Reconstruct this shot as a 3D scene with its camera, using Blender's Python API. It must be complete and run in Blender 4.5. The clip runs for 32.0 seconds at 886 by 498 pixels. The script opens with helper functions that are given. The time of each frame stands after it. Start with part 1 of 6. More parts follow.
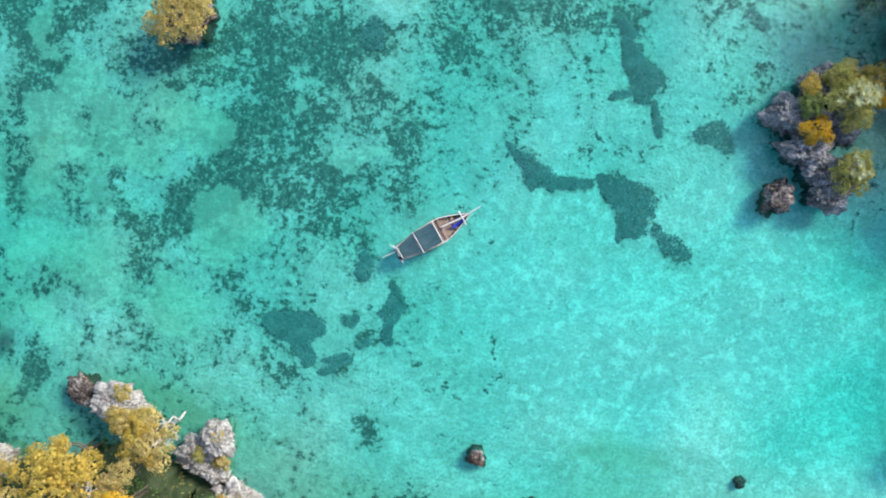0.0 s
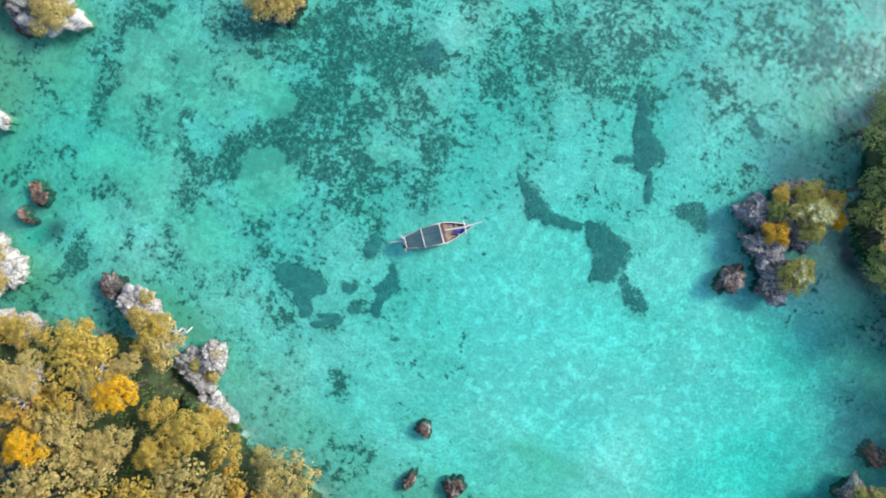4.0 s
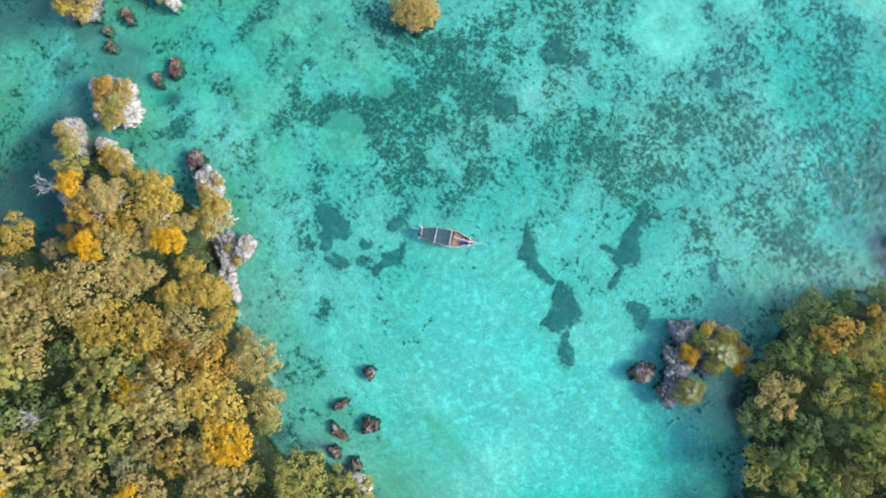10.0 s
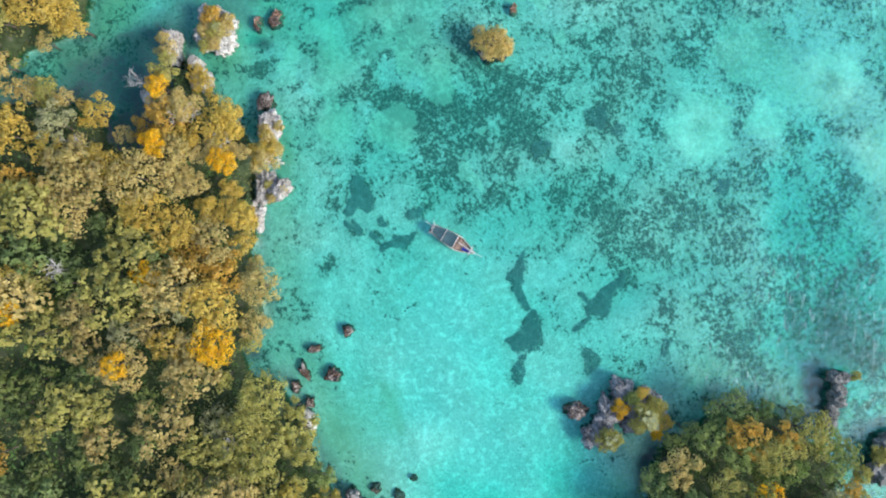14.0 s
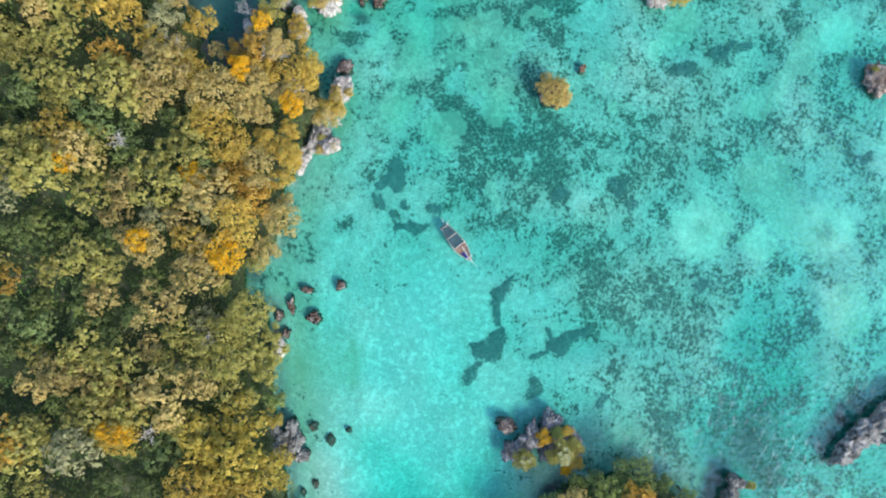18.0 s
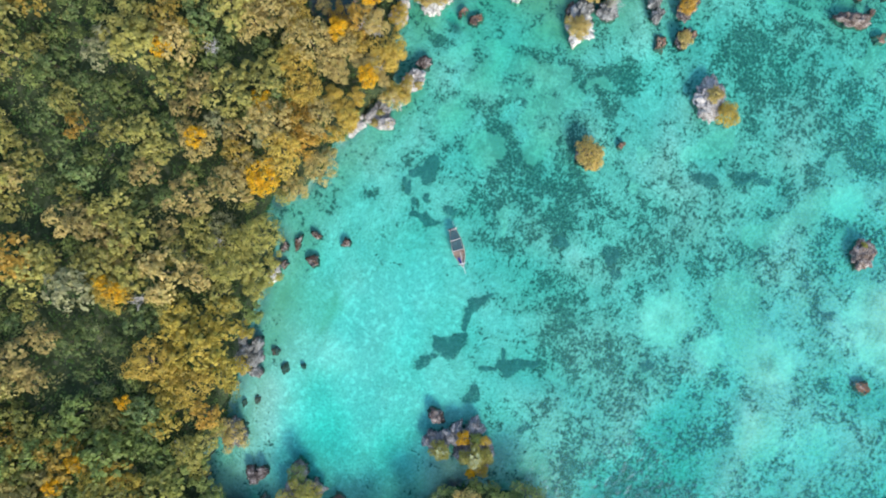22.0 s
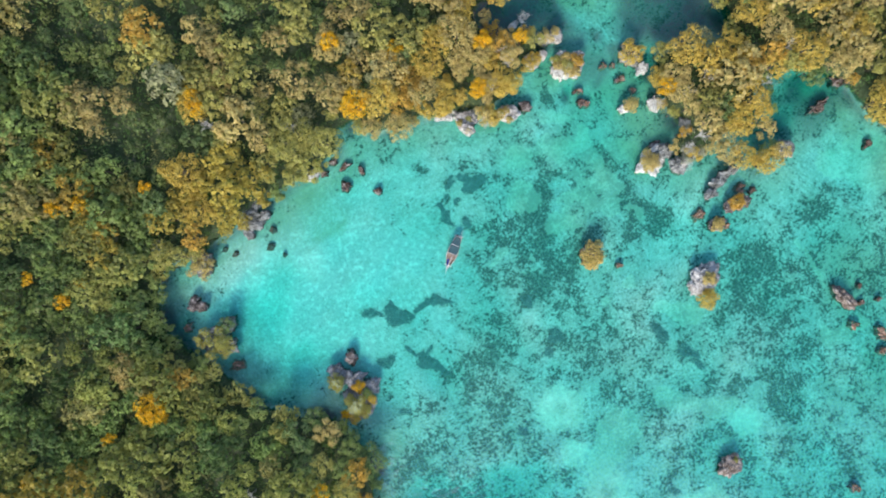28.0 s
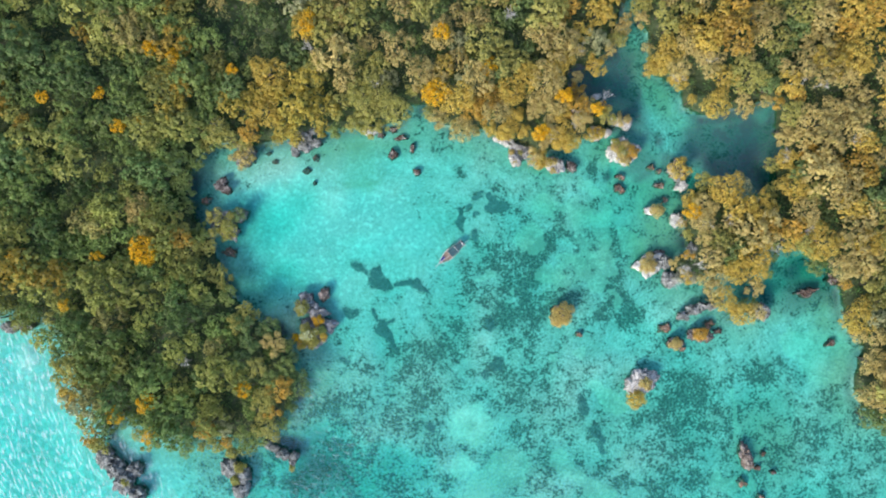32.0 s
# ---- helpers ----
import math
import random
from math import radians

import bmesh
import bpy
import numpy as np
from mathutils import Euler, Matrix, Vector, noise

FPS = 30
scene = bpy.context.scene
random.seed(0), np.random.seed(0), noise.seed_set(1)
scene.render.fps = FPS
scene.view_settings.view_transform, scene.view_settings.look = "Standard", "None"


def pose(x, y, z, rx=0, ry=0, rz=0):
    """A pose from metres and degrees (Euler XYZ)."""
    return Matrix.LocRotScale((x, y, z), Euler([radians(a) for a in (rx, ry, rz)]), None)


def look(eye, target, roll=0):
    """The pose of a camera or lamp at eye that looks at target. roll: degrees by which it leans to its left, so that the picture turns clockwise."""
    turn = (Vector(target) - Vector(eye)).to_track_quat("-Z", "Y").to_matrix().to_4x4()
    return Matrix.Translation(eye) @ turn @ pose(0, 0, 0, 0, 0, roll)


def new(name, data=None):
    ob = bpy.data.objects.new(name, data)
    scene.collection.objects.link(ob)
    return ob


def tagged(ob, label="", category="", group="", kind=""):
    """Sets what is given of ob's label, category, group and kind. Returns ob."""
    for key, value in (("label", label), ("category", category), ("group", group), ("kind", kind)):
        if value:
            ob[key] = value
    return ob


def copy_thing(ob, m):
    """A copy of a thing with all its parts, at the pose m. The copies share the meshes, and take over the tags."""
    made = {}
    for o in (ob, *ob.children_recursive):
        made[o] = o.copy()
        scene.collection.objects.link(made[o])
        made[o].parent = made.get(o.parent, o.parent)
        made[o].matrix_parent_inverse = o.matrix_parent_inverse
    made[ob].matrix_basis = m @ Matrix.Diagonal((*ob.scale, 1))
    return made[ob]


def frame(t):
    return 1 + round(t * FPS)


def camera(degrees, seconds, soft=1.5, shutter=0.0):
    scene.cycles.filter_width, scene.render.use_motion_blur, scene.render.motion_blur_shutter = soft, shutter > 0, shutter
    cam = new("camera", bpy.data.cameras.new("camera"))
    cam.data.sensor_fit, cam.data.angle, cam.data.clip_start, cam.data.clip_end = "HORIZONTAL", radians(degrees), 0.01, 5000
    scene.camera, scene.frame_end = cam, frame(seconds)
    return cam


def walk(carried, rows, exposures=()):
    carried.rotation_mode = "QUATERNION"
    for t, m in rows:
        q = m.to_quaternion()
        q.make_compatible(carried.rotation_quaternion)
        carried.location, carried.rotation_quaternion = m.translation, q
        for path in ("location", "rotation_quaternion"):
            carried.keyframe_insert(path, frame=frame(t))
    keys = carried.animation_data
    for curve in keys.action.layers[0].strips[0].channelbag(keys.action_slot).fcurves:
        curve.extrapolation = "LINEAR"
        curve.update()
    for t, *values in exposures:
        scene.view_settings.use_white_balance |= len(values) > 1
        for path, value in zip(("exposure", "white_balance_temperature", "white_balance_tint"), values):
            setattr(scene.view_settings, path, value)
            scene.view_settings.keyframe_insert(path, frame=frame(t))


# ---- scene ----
# A drone rises over a moored dhow in a shallow lagoon, looking straight down and turning slowly.
cam = camera(70.0, 32.0, soft=1.95)
PATH = [
    (0, -1.57, 1.60, 74.31, -168.05),
    (1, -1.48, 1.33, 77.45, -164.63),
    (2, -1.53, 1.33, 80.36, -160.99),
    (3, -1.62, 1.44, 83.33, -157.18),
    (4, -1.69, 1.57, 86.49, -153.23),
    (5, -1.71, 1.69, 89.87, -149.16),
    (6, -1.68, 1.77, 93.43, -144.97),
    (7, -1.60, 1.81, 97.09, -140.68),
    (8, -1.49, 1.84, 100.79, -136.29),
    (9, -1.36, 1.87, 104.48, -131.81),
    (10, -1.24, 1.91, 108.12, -127.21),
    (11, -1.15, 1.99, 111.70, -122.52),
    (12, -1.09, 2.11, 115.20, -117.72),
    (13, -1.07, 2.26, 118.66, -112.81),
    (14, -1.10, 2.45, 122.10, -107.80),
    (15, -1.16, 2.65, 125.55, -102.70),
    (16, -1.25, 2.86, 129.04, -97.50),
    (17, -1.37, 3.05, 132.59, -92.21),
    (18, -1.49, 3.21, 136.21, -86.84),
    (19, -1.61, 3.31, 139.90, -81.39),
    (20, -1.72, 3.35, 143.67, -75.86),
    (21, -1.81, 3.32, 147.49, -70.25),
    (22, -1.87, 3.23, 151.36, -64.56),
    (23, -1.91, 3.08, 155.25, -58.78),
    (24, -1.94, 2.89, 159.16, -52.89),
    (25, -1.96, 2.68, 163.10, -46.89),
    (26, -1.99, 2.49, 167.06, -40.74),
    (27, -2.04, 2.32, 171.09, -34.43),
    (28, -2.12, 2.19, 175.21, -27.94),
    (29, -2.23, 2.09, 179.44, -21.25),
    (30, -2.36, 1.99, 183.78, -14.34),
    (31, -2.49, 1.79, 188.17, -7.23),
    (32, -2.54, 1.36, 192.45, 0.07),
]
walk(cam, [(t, pose(x, y, z, 0, 0, rz)) for t, x, y, z, rz in PATH])

# ---------------------------------------------------------------- sky and sun
SUN_AZ = radians(229)          # towards the sun, counter-clockwise from +x
SUN_EL = radians(39)
world = bpy.data.worlds.new("sky")
scene.world = world
world.use_nodes = True
_wn = world.node_tree.nodes
_sky = _wn.new("ShaderNodeTexSky")
_sky.sky_type = "NISHITA"
_sky.sun_disc = False
_sky.sun_elevation = SUN_EL
_sky.sun_rotation = math.pi / 2 - SUN_AZ
_bg = _wn["Background"]
_bg.inputs["Strength"].default_value = 0.235
world.node_tree.links.new(_sky.outputs["Color"], _bg.inputs["Color"])
sun = new("sun", bpy.data.lights.new("sun", "SUN"))
sun.data.energy = 3.35
sun.data.angle = radians(16)
sun.data.color = (1.0, 0.92, 0.80)
_away = Vector((math.cos(SUN_AZ) * math.cos(SUN_EL), math.sin(SUN_AZ) * math.cos(SUN_EL), math.sin(SUN_EL)))
sun.matrix_world = look(_away * 300, (0, 0, 0))
scene.view_settings.exposure = 0.475

# ---------------------------------------------------------------- materials
def material(name):
    m = bpy.data.materials.new(name)
    m.use_nodes = True
    m.node_tree.nodes.clear()
    return m, m.node_tree.nodes, m.node_tree.links


def add(nodes, kind, **values):
    n = nodes.new("ShaderNode" + kind)
    for key, v in values.items():
        n.inputs[key.replace("_", " ")].default_value = v
    return n


def noise_tex(nodes, links, vec, scale, detail=4.0, rough=0.55):
    n = add(nodes, "TexNoise", Scale=scale, Detail=detail, Roughness=rough)
    links.new(vec, n.inputs["Vector"])
    return n.outputs["Fac"]


def ramp(nodes, links, fac, stops):
    n = nodes.new("ShaderNodeValToRGB")
    while len(n.color_ramp.elements) < len(stops):
        n.color_ramp.elements.new(0.5)
    for e, (at, c) in zip(n.color_ramp.elements, stops):
        e.position = at
        e.color = (*c, 1) if len(c) == 3 else c
    links.new(fac, n.inputs["Fac"])
    return n.outputs["Color"]


def maths(nodes, links, op, a, b=0.5, c=None, clamp=False):
    n = nodes.new("ShaderNodeMath")
    n.operation, n.use_clamp = op, clamp
    for i, v in enumerate((a, b) if c is None else (a, b, c)):
        if hasattr(v, "is_linked"):
            links.new(v, n.inputs[i])
        else:
            n.inputs[i].default_value = v
    return n.outputs[0]


def blend(nodes, links, fac, a, b, how="MIX"):
    n = nodes.new("ShaderNodeMix")
    n.data_type, n.blend_type = "RGBA", how
    for key, v in ((0, fac), (6, a), (7, b)):
        if hasattr(v, "is_linked"):
            links.new(v, n.inputs[key])
        elif key:
            n.inputs[key].default_value = (*v, 1)
        else:
            n.inputs[key].default_value = v
    return n.outputs[2]


def step(nodes, links, fac, low, high):
    n = nodes.new("ShaderNodeMapRange")
    n.interpolation_type = "SMOOTHSTEP"
    links.new(fac, n.inputs["Value"])
    for key, v in (("From Min", low), ("From Max", high)):
        if hasattr(v, "is_linked"):
            links.new(v, n.inputs[key])
        else:
            n.inputs[key].default_value = v
    return n.outputs["Result"]


def finish(m, nodes, links, color, rough=0.8, height=None, bump=0.3, dist=0.1, metallic=0.0, spec=0.3):
    b = add(nodes, "BsdfPrincipled", Metallic=metallic)
    b.inputs["Specular IOR Level"].default_value = spec
    if hasattr(rough, "is_linked"):
        links.new(rough, b.inputs["Roughness"])
    else:
        b.inputs["Roughness"].default_value = rough
    if hasattr(color, "is_linked"):
        links.new(color, b.inputs["Base Color"])
    else:
        b.inputs["Base Color"].default_value = (*color, 1)
    if height is not None:
        n = add(nodes, "Bump", Strength=bump, Distance=dist)
        links.new(height, n.inputs["Height"])
        links.new(n.outputs["Normal"], b.inputs["Normal"])
    out = nodes.new("ShaderNodeOutputMaterial")
    links.new(b.outputs["BSDF"], out.inputs["Surface"])
    return m


def attribute(nodes, name):
    n = nodes.new("ShaderNodeAttribute")
    n.attribute_name = name
    return n


def ground_material():
    m, N, L = material("lagoon_floor_and_soil")
    pos = N.new("ShaderNodeNewGeometry").outputs["Position"]
    grass = attribute(N, "grass").outputs["Fac"]
    land = attribute(N, "land").outputs["Fac"]
    silt = attribute(N, "silt").outputs["Fac"]
    # sand: pale coral sand with soft blotches and fine grain
    broad = noise_tex(N, L, pos, 0.09, 5, 0.6)
    mid = noise_tex(N, L, pos, 0.75, 6, 0.68)
    fine = noise_tex(N, L, pos, 2.6, 4, 0.6)
    tone = maths(N, L, "ADD", maths(N, L, "MULTIPLY", broad, 0.45), maths(N, L, "MULTIPLY", mid, 0.55))
    sand = ramp(N, L, tone, [(0.36, (0.42, 0.43, 0.36)), (0.50, (0.61, 0.60, 0.51)), (0.63, (0.82, 0.80, 0.70))])
    plates = noise_tex(N, L, pos, 0.17, 6, 0.62)
    dull = maths(N, L, "MULTIPLY", step(N, L, plates, 0.47, 0.55), step(N, L, grass, 0.05, 0.45))
    sand = blend(N, L, maths(N, L, "MULTIPLY", dull, 0.34), sand, (0.27, 0.30, 0.23))
    rub = step(N, L, fine, 0.36, 0.60)
    sand = blend(N, L, maths(N, L, "MULTIPLY", maths(N, L, "SUBTRACT", 1.0, rub), 0.42), sand, (0.27, 0.28, 0.23))
    drift = step(N, L, noise_tex(N, L, pos, 0.055, 5, 0.62), 0.44, 0.60)
    sand = blend(N, L, maths(N, L, "MULTIPLY", drift, 0.36), sand, (0.36, 0.43, 0.41))
    fleck = step(N, L, noise_tex(N, L, pos, 0.62, 7, 0.72), 0.51, 0.60)
    fleck = maths(N, L, "MULTIPLY", fleck, maths(N, L, "MULTIPLY_ADD", step(N, L, grass, 0.15, 0.5), -0.36, 0.54))
    sand = blend(N, L, fleck, sand, (0.88, 0.86, 0.76))
    bare = attribute(N, "bare").outputs["Fac"]
    bare = step(N, L, maths(N, L, "MULTIPLY_ADD", mid, 1.1, maths(N, L, "SUBTRACT", bare, 0.55)), 0.32, 0.52)
    sand = blend(N, L, maths(N, L, "MULTIPLY", bare, 0.65), sand, ramp(N, L, tone, [(0.4, (0.50, 0.52, 0.38)), (0.6, (0.74, 0.75, 0.58))]))
    grain = noise_tex(N, L, pos, 4.6, 3, 0.6)
    sand = blend(N, L, maths(N, L, "MULTIPLY", step(N, L, grain, 0.52, 0.40), 0.30), sand, (0.24, 0.26, 0.21))
    mud_shade = attribute(N, "mud_shade").outputs["Fac"]
    sand = blend(N, L, maths(N, L, "MULTIPLY", silt, 0.7), sand, (0.27, 0.28, 0.14))
    sand = blend(N, L, maths(N, L, "MULTIPLY", grass, 0.34), sand, (0.27, 0.31, 0.21))
    # basin mud, and shade beside shores and ridge painted into the floor colour
    sand = blend(N, L, maths(N, L, "MULTIPLY", mud_shade, 0.95), sand, (0.20, 0.085, 0.098))
    # seagrass: ragged clumps at many sizes, closing up where the meadow is thick
    warp = add(N, "TexNoise", Scale=0.25, Detail=3.0)
    L.new(pos, warp.inputs["Vector"])
    shift = N.new("ShaderNodeVectorMath")
    shift.operation = "MULTIPLY_ADD"
    L.new(warp.outputs["Color"], shift.inputs[0])
    shift.inputs[1].default_value = (4, 4, 0)
    L.new(pos, shift.inputs[2])
    big = noise_tex(N, L, shift.outputs[0], 0.20, 8, 0.70)
    small = noise_tex(N, L, pos, 1.25, 6, 0.72)
    v = maths(N, L, "ADD", maths(N, L, "MULTIPLY", big, 0.50), maths(N, L, "MULTIPLY", small, 0.50))
    low = maths(N, L, "MULTIPLY_ADD", grass, -0.165, 0.605)
    cover = maths(N, L, "MULTIPLY", step(N, L, v, low, maths(N, L, "ADD", low, 0.034)), step(N, L, grass, 0.02, 0.22))
    # a thin brown-green film round the clumps
    film = maths(N, L, "MULTIPLY", step(N, L, v, maths(N, L, "ADD", low, -0.075), low), step(N, L, grass, 0.05, 0.40))
    sand = blend(N, L, maths(N, L, "MULTIPLY", film, 0.33), sand, (0.20, 0.25, 0.19))
    # pale coral crumbs scattered through the grass
    shells = add(N, "TexVoronoi", Scale=1.9)
    shells.voronoi_dimensions = "2D"
    L.new(pos, shells.inputs["Vector"])
    lone = N.new("ShaderNodeSeparateColor")
    L.new(shells.outputs["Color"], lone.inputs[0])
    size = maths(N, L, "MULTIPLY_ADD", lone.outputs[1], 0.26, 0.06)
    spot = maths(N, L, "MULTIPLY", step(N, L, shells.outputs["Distance"], size, maths(N, L, "MULTIPLY", size, 0.5)), step(N, L, lone.outputs[0], 0.62, 0.70))
    crumbs = maths(N, L, "MAXIMUM", maths(N, L, "MULTIPLY", spot, 0.6), maths(N, L, "MULTIPLY", step(N, L, noise_tex(N, L, pos, 1.5, 4, 0.65), 0.56, 0.64), 0.7))
    cover = maths(N, L, "MULTIPLY", cover, maths(N, L, "MULTIPLY_ADD", crumbs, -0.85, 1.0))
    cover = maths(N, L, "MULTIPLY", cover, maths(N, L, "MULTIPLY_ADD", bare, -0.72, 1.0))
    # dark seams round the sand plates, and lone tufts
    edge = noise_tex(N, L, shift.outputs[0], 0.21, 4, 0.6)
    seam = maths(N, L, "ABSOLUTE", maths(N, L, "SUBTRACT", edge, 0.5), 0.0)
    seam = maths(N, L, "MULTIPLY", step(N, L, seam, 0.040, 0.008), maths(N, L, "MULTIPLY", step(N, L, grass, 0.15, 0.5), step(N, L, small, 0.42, 0.60)))
    seam = maths(N, L, "MULTIPLY", seam, maths(N, L, "SUBTRACT", 1.0, bare))
    cover = maths(N, L, "MAXIMUM", cover, maths(N, L, "MULTIPLY", seam, 0.5))
    tuft = maths(N, L, "MULTIPLY_ADD", grass, -0.13, 0.665)
    dots = maths(N, L, "MULTIPLY", step(N, L, noise_tex(N, L, pos, 1.45, 4, 0.64), tuft, maths(N, L, "ADD", tuft, 0.05)), maths(N, L, "MULTIPLY_ADD", bare, -0.30, 1.0))
    cover = maths(N, L, "MAXIMUM", cover, maths(N, L, "MULTIPLY", dots, 0.5))
    weed = ramp(N, L, small, [(0.40, (0.110, 0.145, 0.118)), (0.50, (0.062, 0.090, 0.075)), (0.60, (0.032, 0.056, 0.046))])
    floor_col = blend(N, L, maths(N, L, "MULTIPLY", cover, 0.86), sand, weed)
    floor_col = blend(N, L, maths(N, L, "MULTIPLY", spot, maths(N, L, "MULTIPLY", step(N, L, grass, 0.42, 0.70), 0.14)), floor_col, (0.82, 0.80, 0.70))
    # dry land: dark leaf litter and soil between grey coral rag
    soil = ramp(N, L, mid, [(0.35, (0.028, 0.044, 0.020)), (0.55, (0.055, 0.078, 0.038)), (0.72, (0.12, 0.12, 0.09))])
    col = blend(N, L, step(N, L, land, 0.03, 0.16), floor_col, soil)
    return finish(m, N, L, col, 0.95, maths(N, L, "ADD", mid, maths(N, L, "MULTIPLY", fine, 0.4)), 0.6, 0.25, spec=0.1)


def water_material():
    m, N, L = material("clear_tropical_water")
    pos = N.new("ShaderNodeNewGeometry").outputs["Position"]
    depth = attribute(N, "depth").outputs["Fac"]
    chop = attribute(N, "chop").outputs["Fac"]
    tint = N.new("ShaderNodeCombineColor")
    for i, per_metre in enumerate((0.47, 0.925, 0.912)):
        L.new(maths(N, L, "POWER", per_metre, depth), tint.inputs[i])
    clear = N.new("ShaderNodeBsdfTransparent")
    L.new(tint.outputs[0], clear.inputs["Color"])
    sheen = attribute(N, "sheen").outputs["Fac"]
    # wind ripples, long in one direction
    def along(degrees, squeeze):
        turn, squash = add(N, "Mapping"), add(N, "Mapping")
        turn.inputs["Rotation"].default_value = (0, 0, radians(-degrees))
        squash.inputs["Scale"].default_value = (squeeze, 1.0, 1.0)
        L.new(pos, turn.inputs["Vector"])
        L.new(turn.outputs[0], squash.inputs["Vector"])
        return squash.outputs[0]

    wave = noise_tex(N, L, along(-70, 0.35), 0.75, 4, 0.6)
    sheen = maths(N, L, "MULTIPLY", sheen, step(N, L, noise_tex(N, L, along(-70, 0.4), 1.3, 3, 0.55), 0.36, 0.64))
    bump = add(N, "Bump", Distance=0.55)
    L.new(maths(N, L, "MULTIPLY_ADD", chop, 0.42, 0.06), bump.inputs["Strength"])
    L.new(wave, bump.inputs["Height"])
    shine = add(N, "BsdfGlossy", Roughness=0.2)
    L.new(bump.outputs["Normal"], shine.inputs["Normal"])
    facing = add(N, "LayerWeight", Blend=0.5)
    L.new(bump.outputs["Normal"], facing.inputs["Normal"])
    gloss = maths(N, L, "MULTIPLY_ADD", maths(N, L, "POWER", facing.outputs["Facing"], 5.0), 0.95, 0.022)
    # short white crests and glints where the open sea is choppy, painted as pale streaks
    crest = noise_tex(N, L, along(-70, 0.24), 1.5, 3, 0.6)
    pale_streaks = maths(N, L, "MULTIPLY", step(N, L, crest, 0.50, 0.66), step(N, L, chop, 0.55, 0.95))
    # bright lines on wind ripples: their glint painted in as diffuse colour
    breeze = attribute(N, "breeze").outputs["Fac"]
    ripple = maths(N, L, "MULTIPLY", step(N, L, noise_tex(N, L, along(-22, 0.22), 1.7, 3, 0.6), 0.52, 0.68), breeze)
    pale_streaks = maths(N, L, "MAXIMUM", pale_streaks, ripple)
    streak_white = add(N, "BsdfDiffuse", Color=(0.78, 0.88, 0.90, 1))
    body = N.new("ShaderNodeMixShader")
    L.new(maths(N, L, "MULTIPLY", pale_streaks, 0.40), body.inputs[0])
    L.new(clear.outputs[0], body.inputs[1])
    L.new(streak_white.outputs[0], body.inputs[2])
    mix = N.new("ShaderNodeMixShader")
    L.new(gloss, mix.inputs[0])
    L.new(body.outputs[0], mix.inputs[1])
    L.new(shine.outputs[0], mix.inputs[2])
    # soft mirror of the sky overhead where the breeze has roughened the water
    calm = add(N, "BsdfGlossy", Roughness=0.08, Color=(0.34, 0.80, 0.92, 1))
    top = N.new("ShaderNodeMixShader")
    L.new(maths(N, L, "MULTIPLY", sheen, 0.085), top.inputs[0])
    L.new(mix.outputs[0], top.inputs[1])
    L.new(calm.outputs[0], top.inputs[2])
    out = N.new("ShaderNodeOutputMaterial")
    L.new(top.outputs[0], out.inputs["Surface"])
    return m


def foliage_material(name, per_tree):
    m, N, L = material(name)
    geo = N.new("ShaderNodeNewGeometry")
    if per_tree:
        info = N.new("ShaderNodeObjectInfo")
        base = info.outputs["Color"]
    else:
        base = attribute(N, "tint").outputs["Color"]
    patch = noise_tex(N, L, geo.outputs["Position"], 0.55, 3, 0.6)
    leaf = geo.outputs["Random Per Island"]
    k = maths(N, L, "MULTIPLY_ADD", leaf, 0.60, 0.70)
    k = maths(N, L, "MULTIPLY", k, maths(N, L, "MULTIPLY_ADD", patch, 1.0, 0.55))
    shade = N.new("ShaderNodeVectorMath")
    shade.operation = "SCALE"
    L.new(base, shade.inputs[0])
    L.new(k, shade.inputs["Scale"])
    green = blend(N, L, maths(N, L, "MULTIPLY", step(N, L, patch, 0.46, 0.60), 0.30), shade.outputs[0], (0.12, 0.17, 0.034))
    dry = noise_tex(N, L, geo.outputs["Position"], 0.9, 2, 0.5)          # sprays with dried, greyer leaves
    green = blend(N, L, maths(N, L, "MULTIPLY", step(N, L, dry, 0.52, 0.66), 0.25), green, (0.42, 0.40, 0.215))
    b = add(N, "BsdfPrincipled", Roughness=0.55)
    relief = add(N, "Bump", Strength=0.9, Distance=0.25)
    L.new(noise_tex(N, L, geo.outputs["Position"], 3.2, 4, 0.7), relief.inputs["Height"])
    L.new(relief.outputs["Normal"], b.inputs["Normal"])
    b.inputs["Specular IOR Level"].default_value = 0.12
    L.new(green, b.inputs["Base Color"])
    through_leaf = N.new("ShaderNodeBsdfTranslucent")
    L.new(green, through_leaf.inputs["Color"])
    mix = add(N, "MixShader", Fac=0.36)
    L.new(b.outputs[0], mix.inputs[1])
    L.new(through_leaf.outputs[0], mix.inputs[2])
    out = N.new("ShaderNodeOutputMaterial")
    L.new(mix.outputs[0], out.inputs["Surface"])
    return m


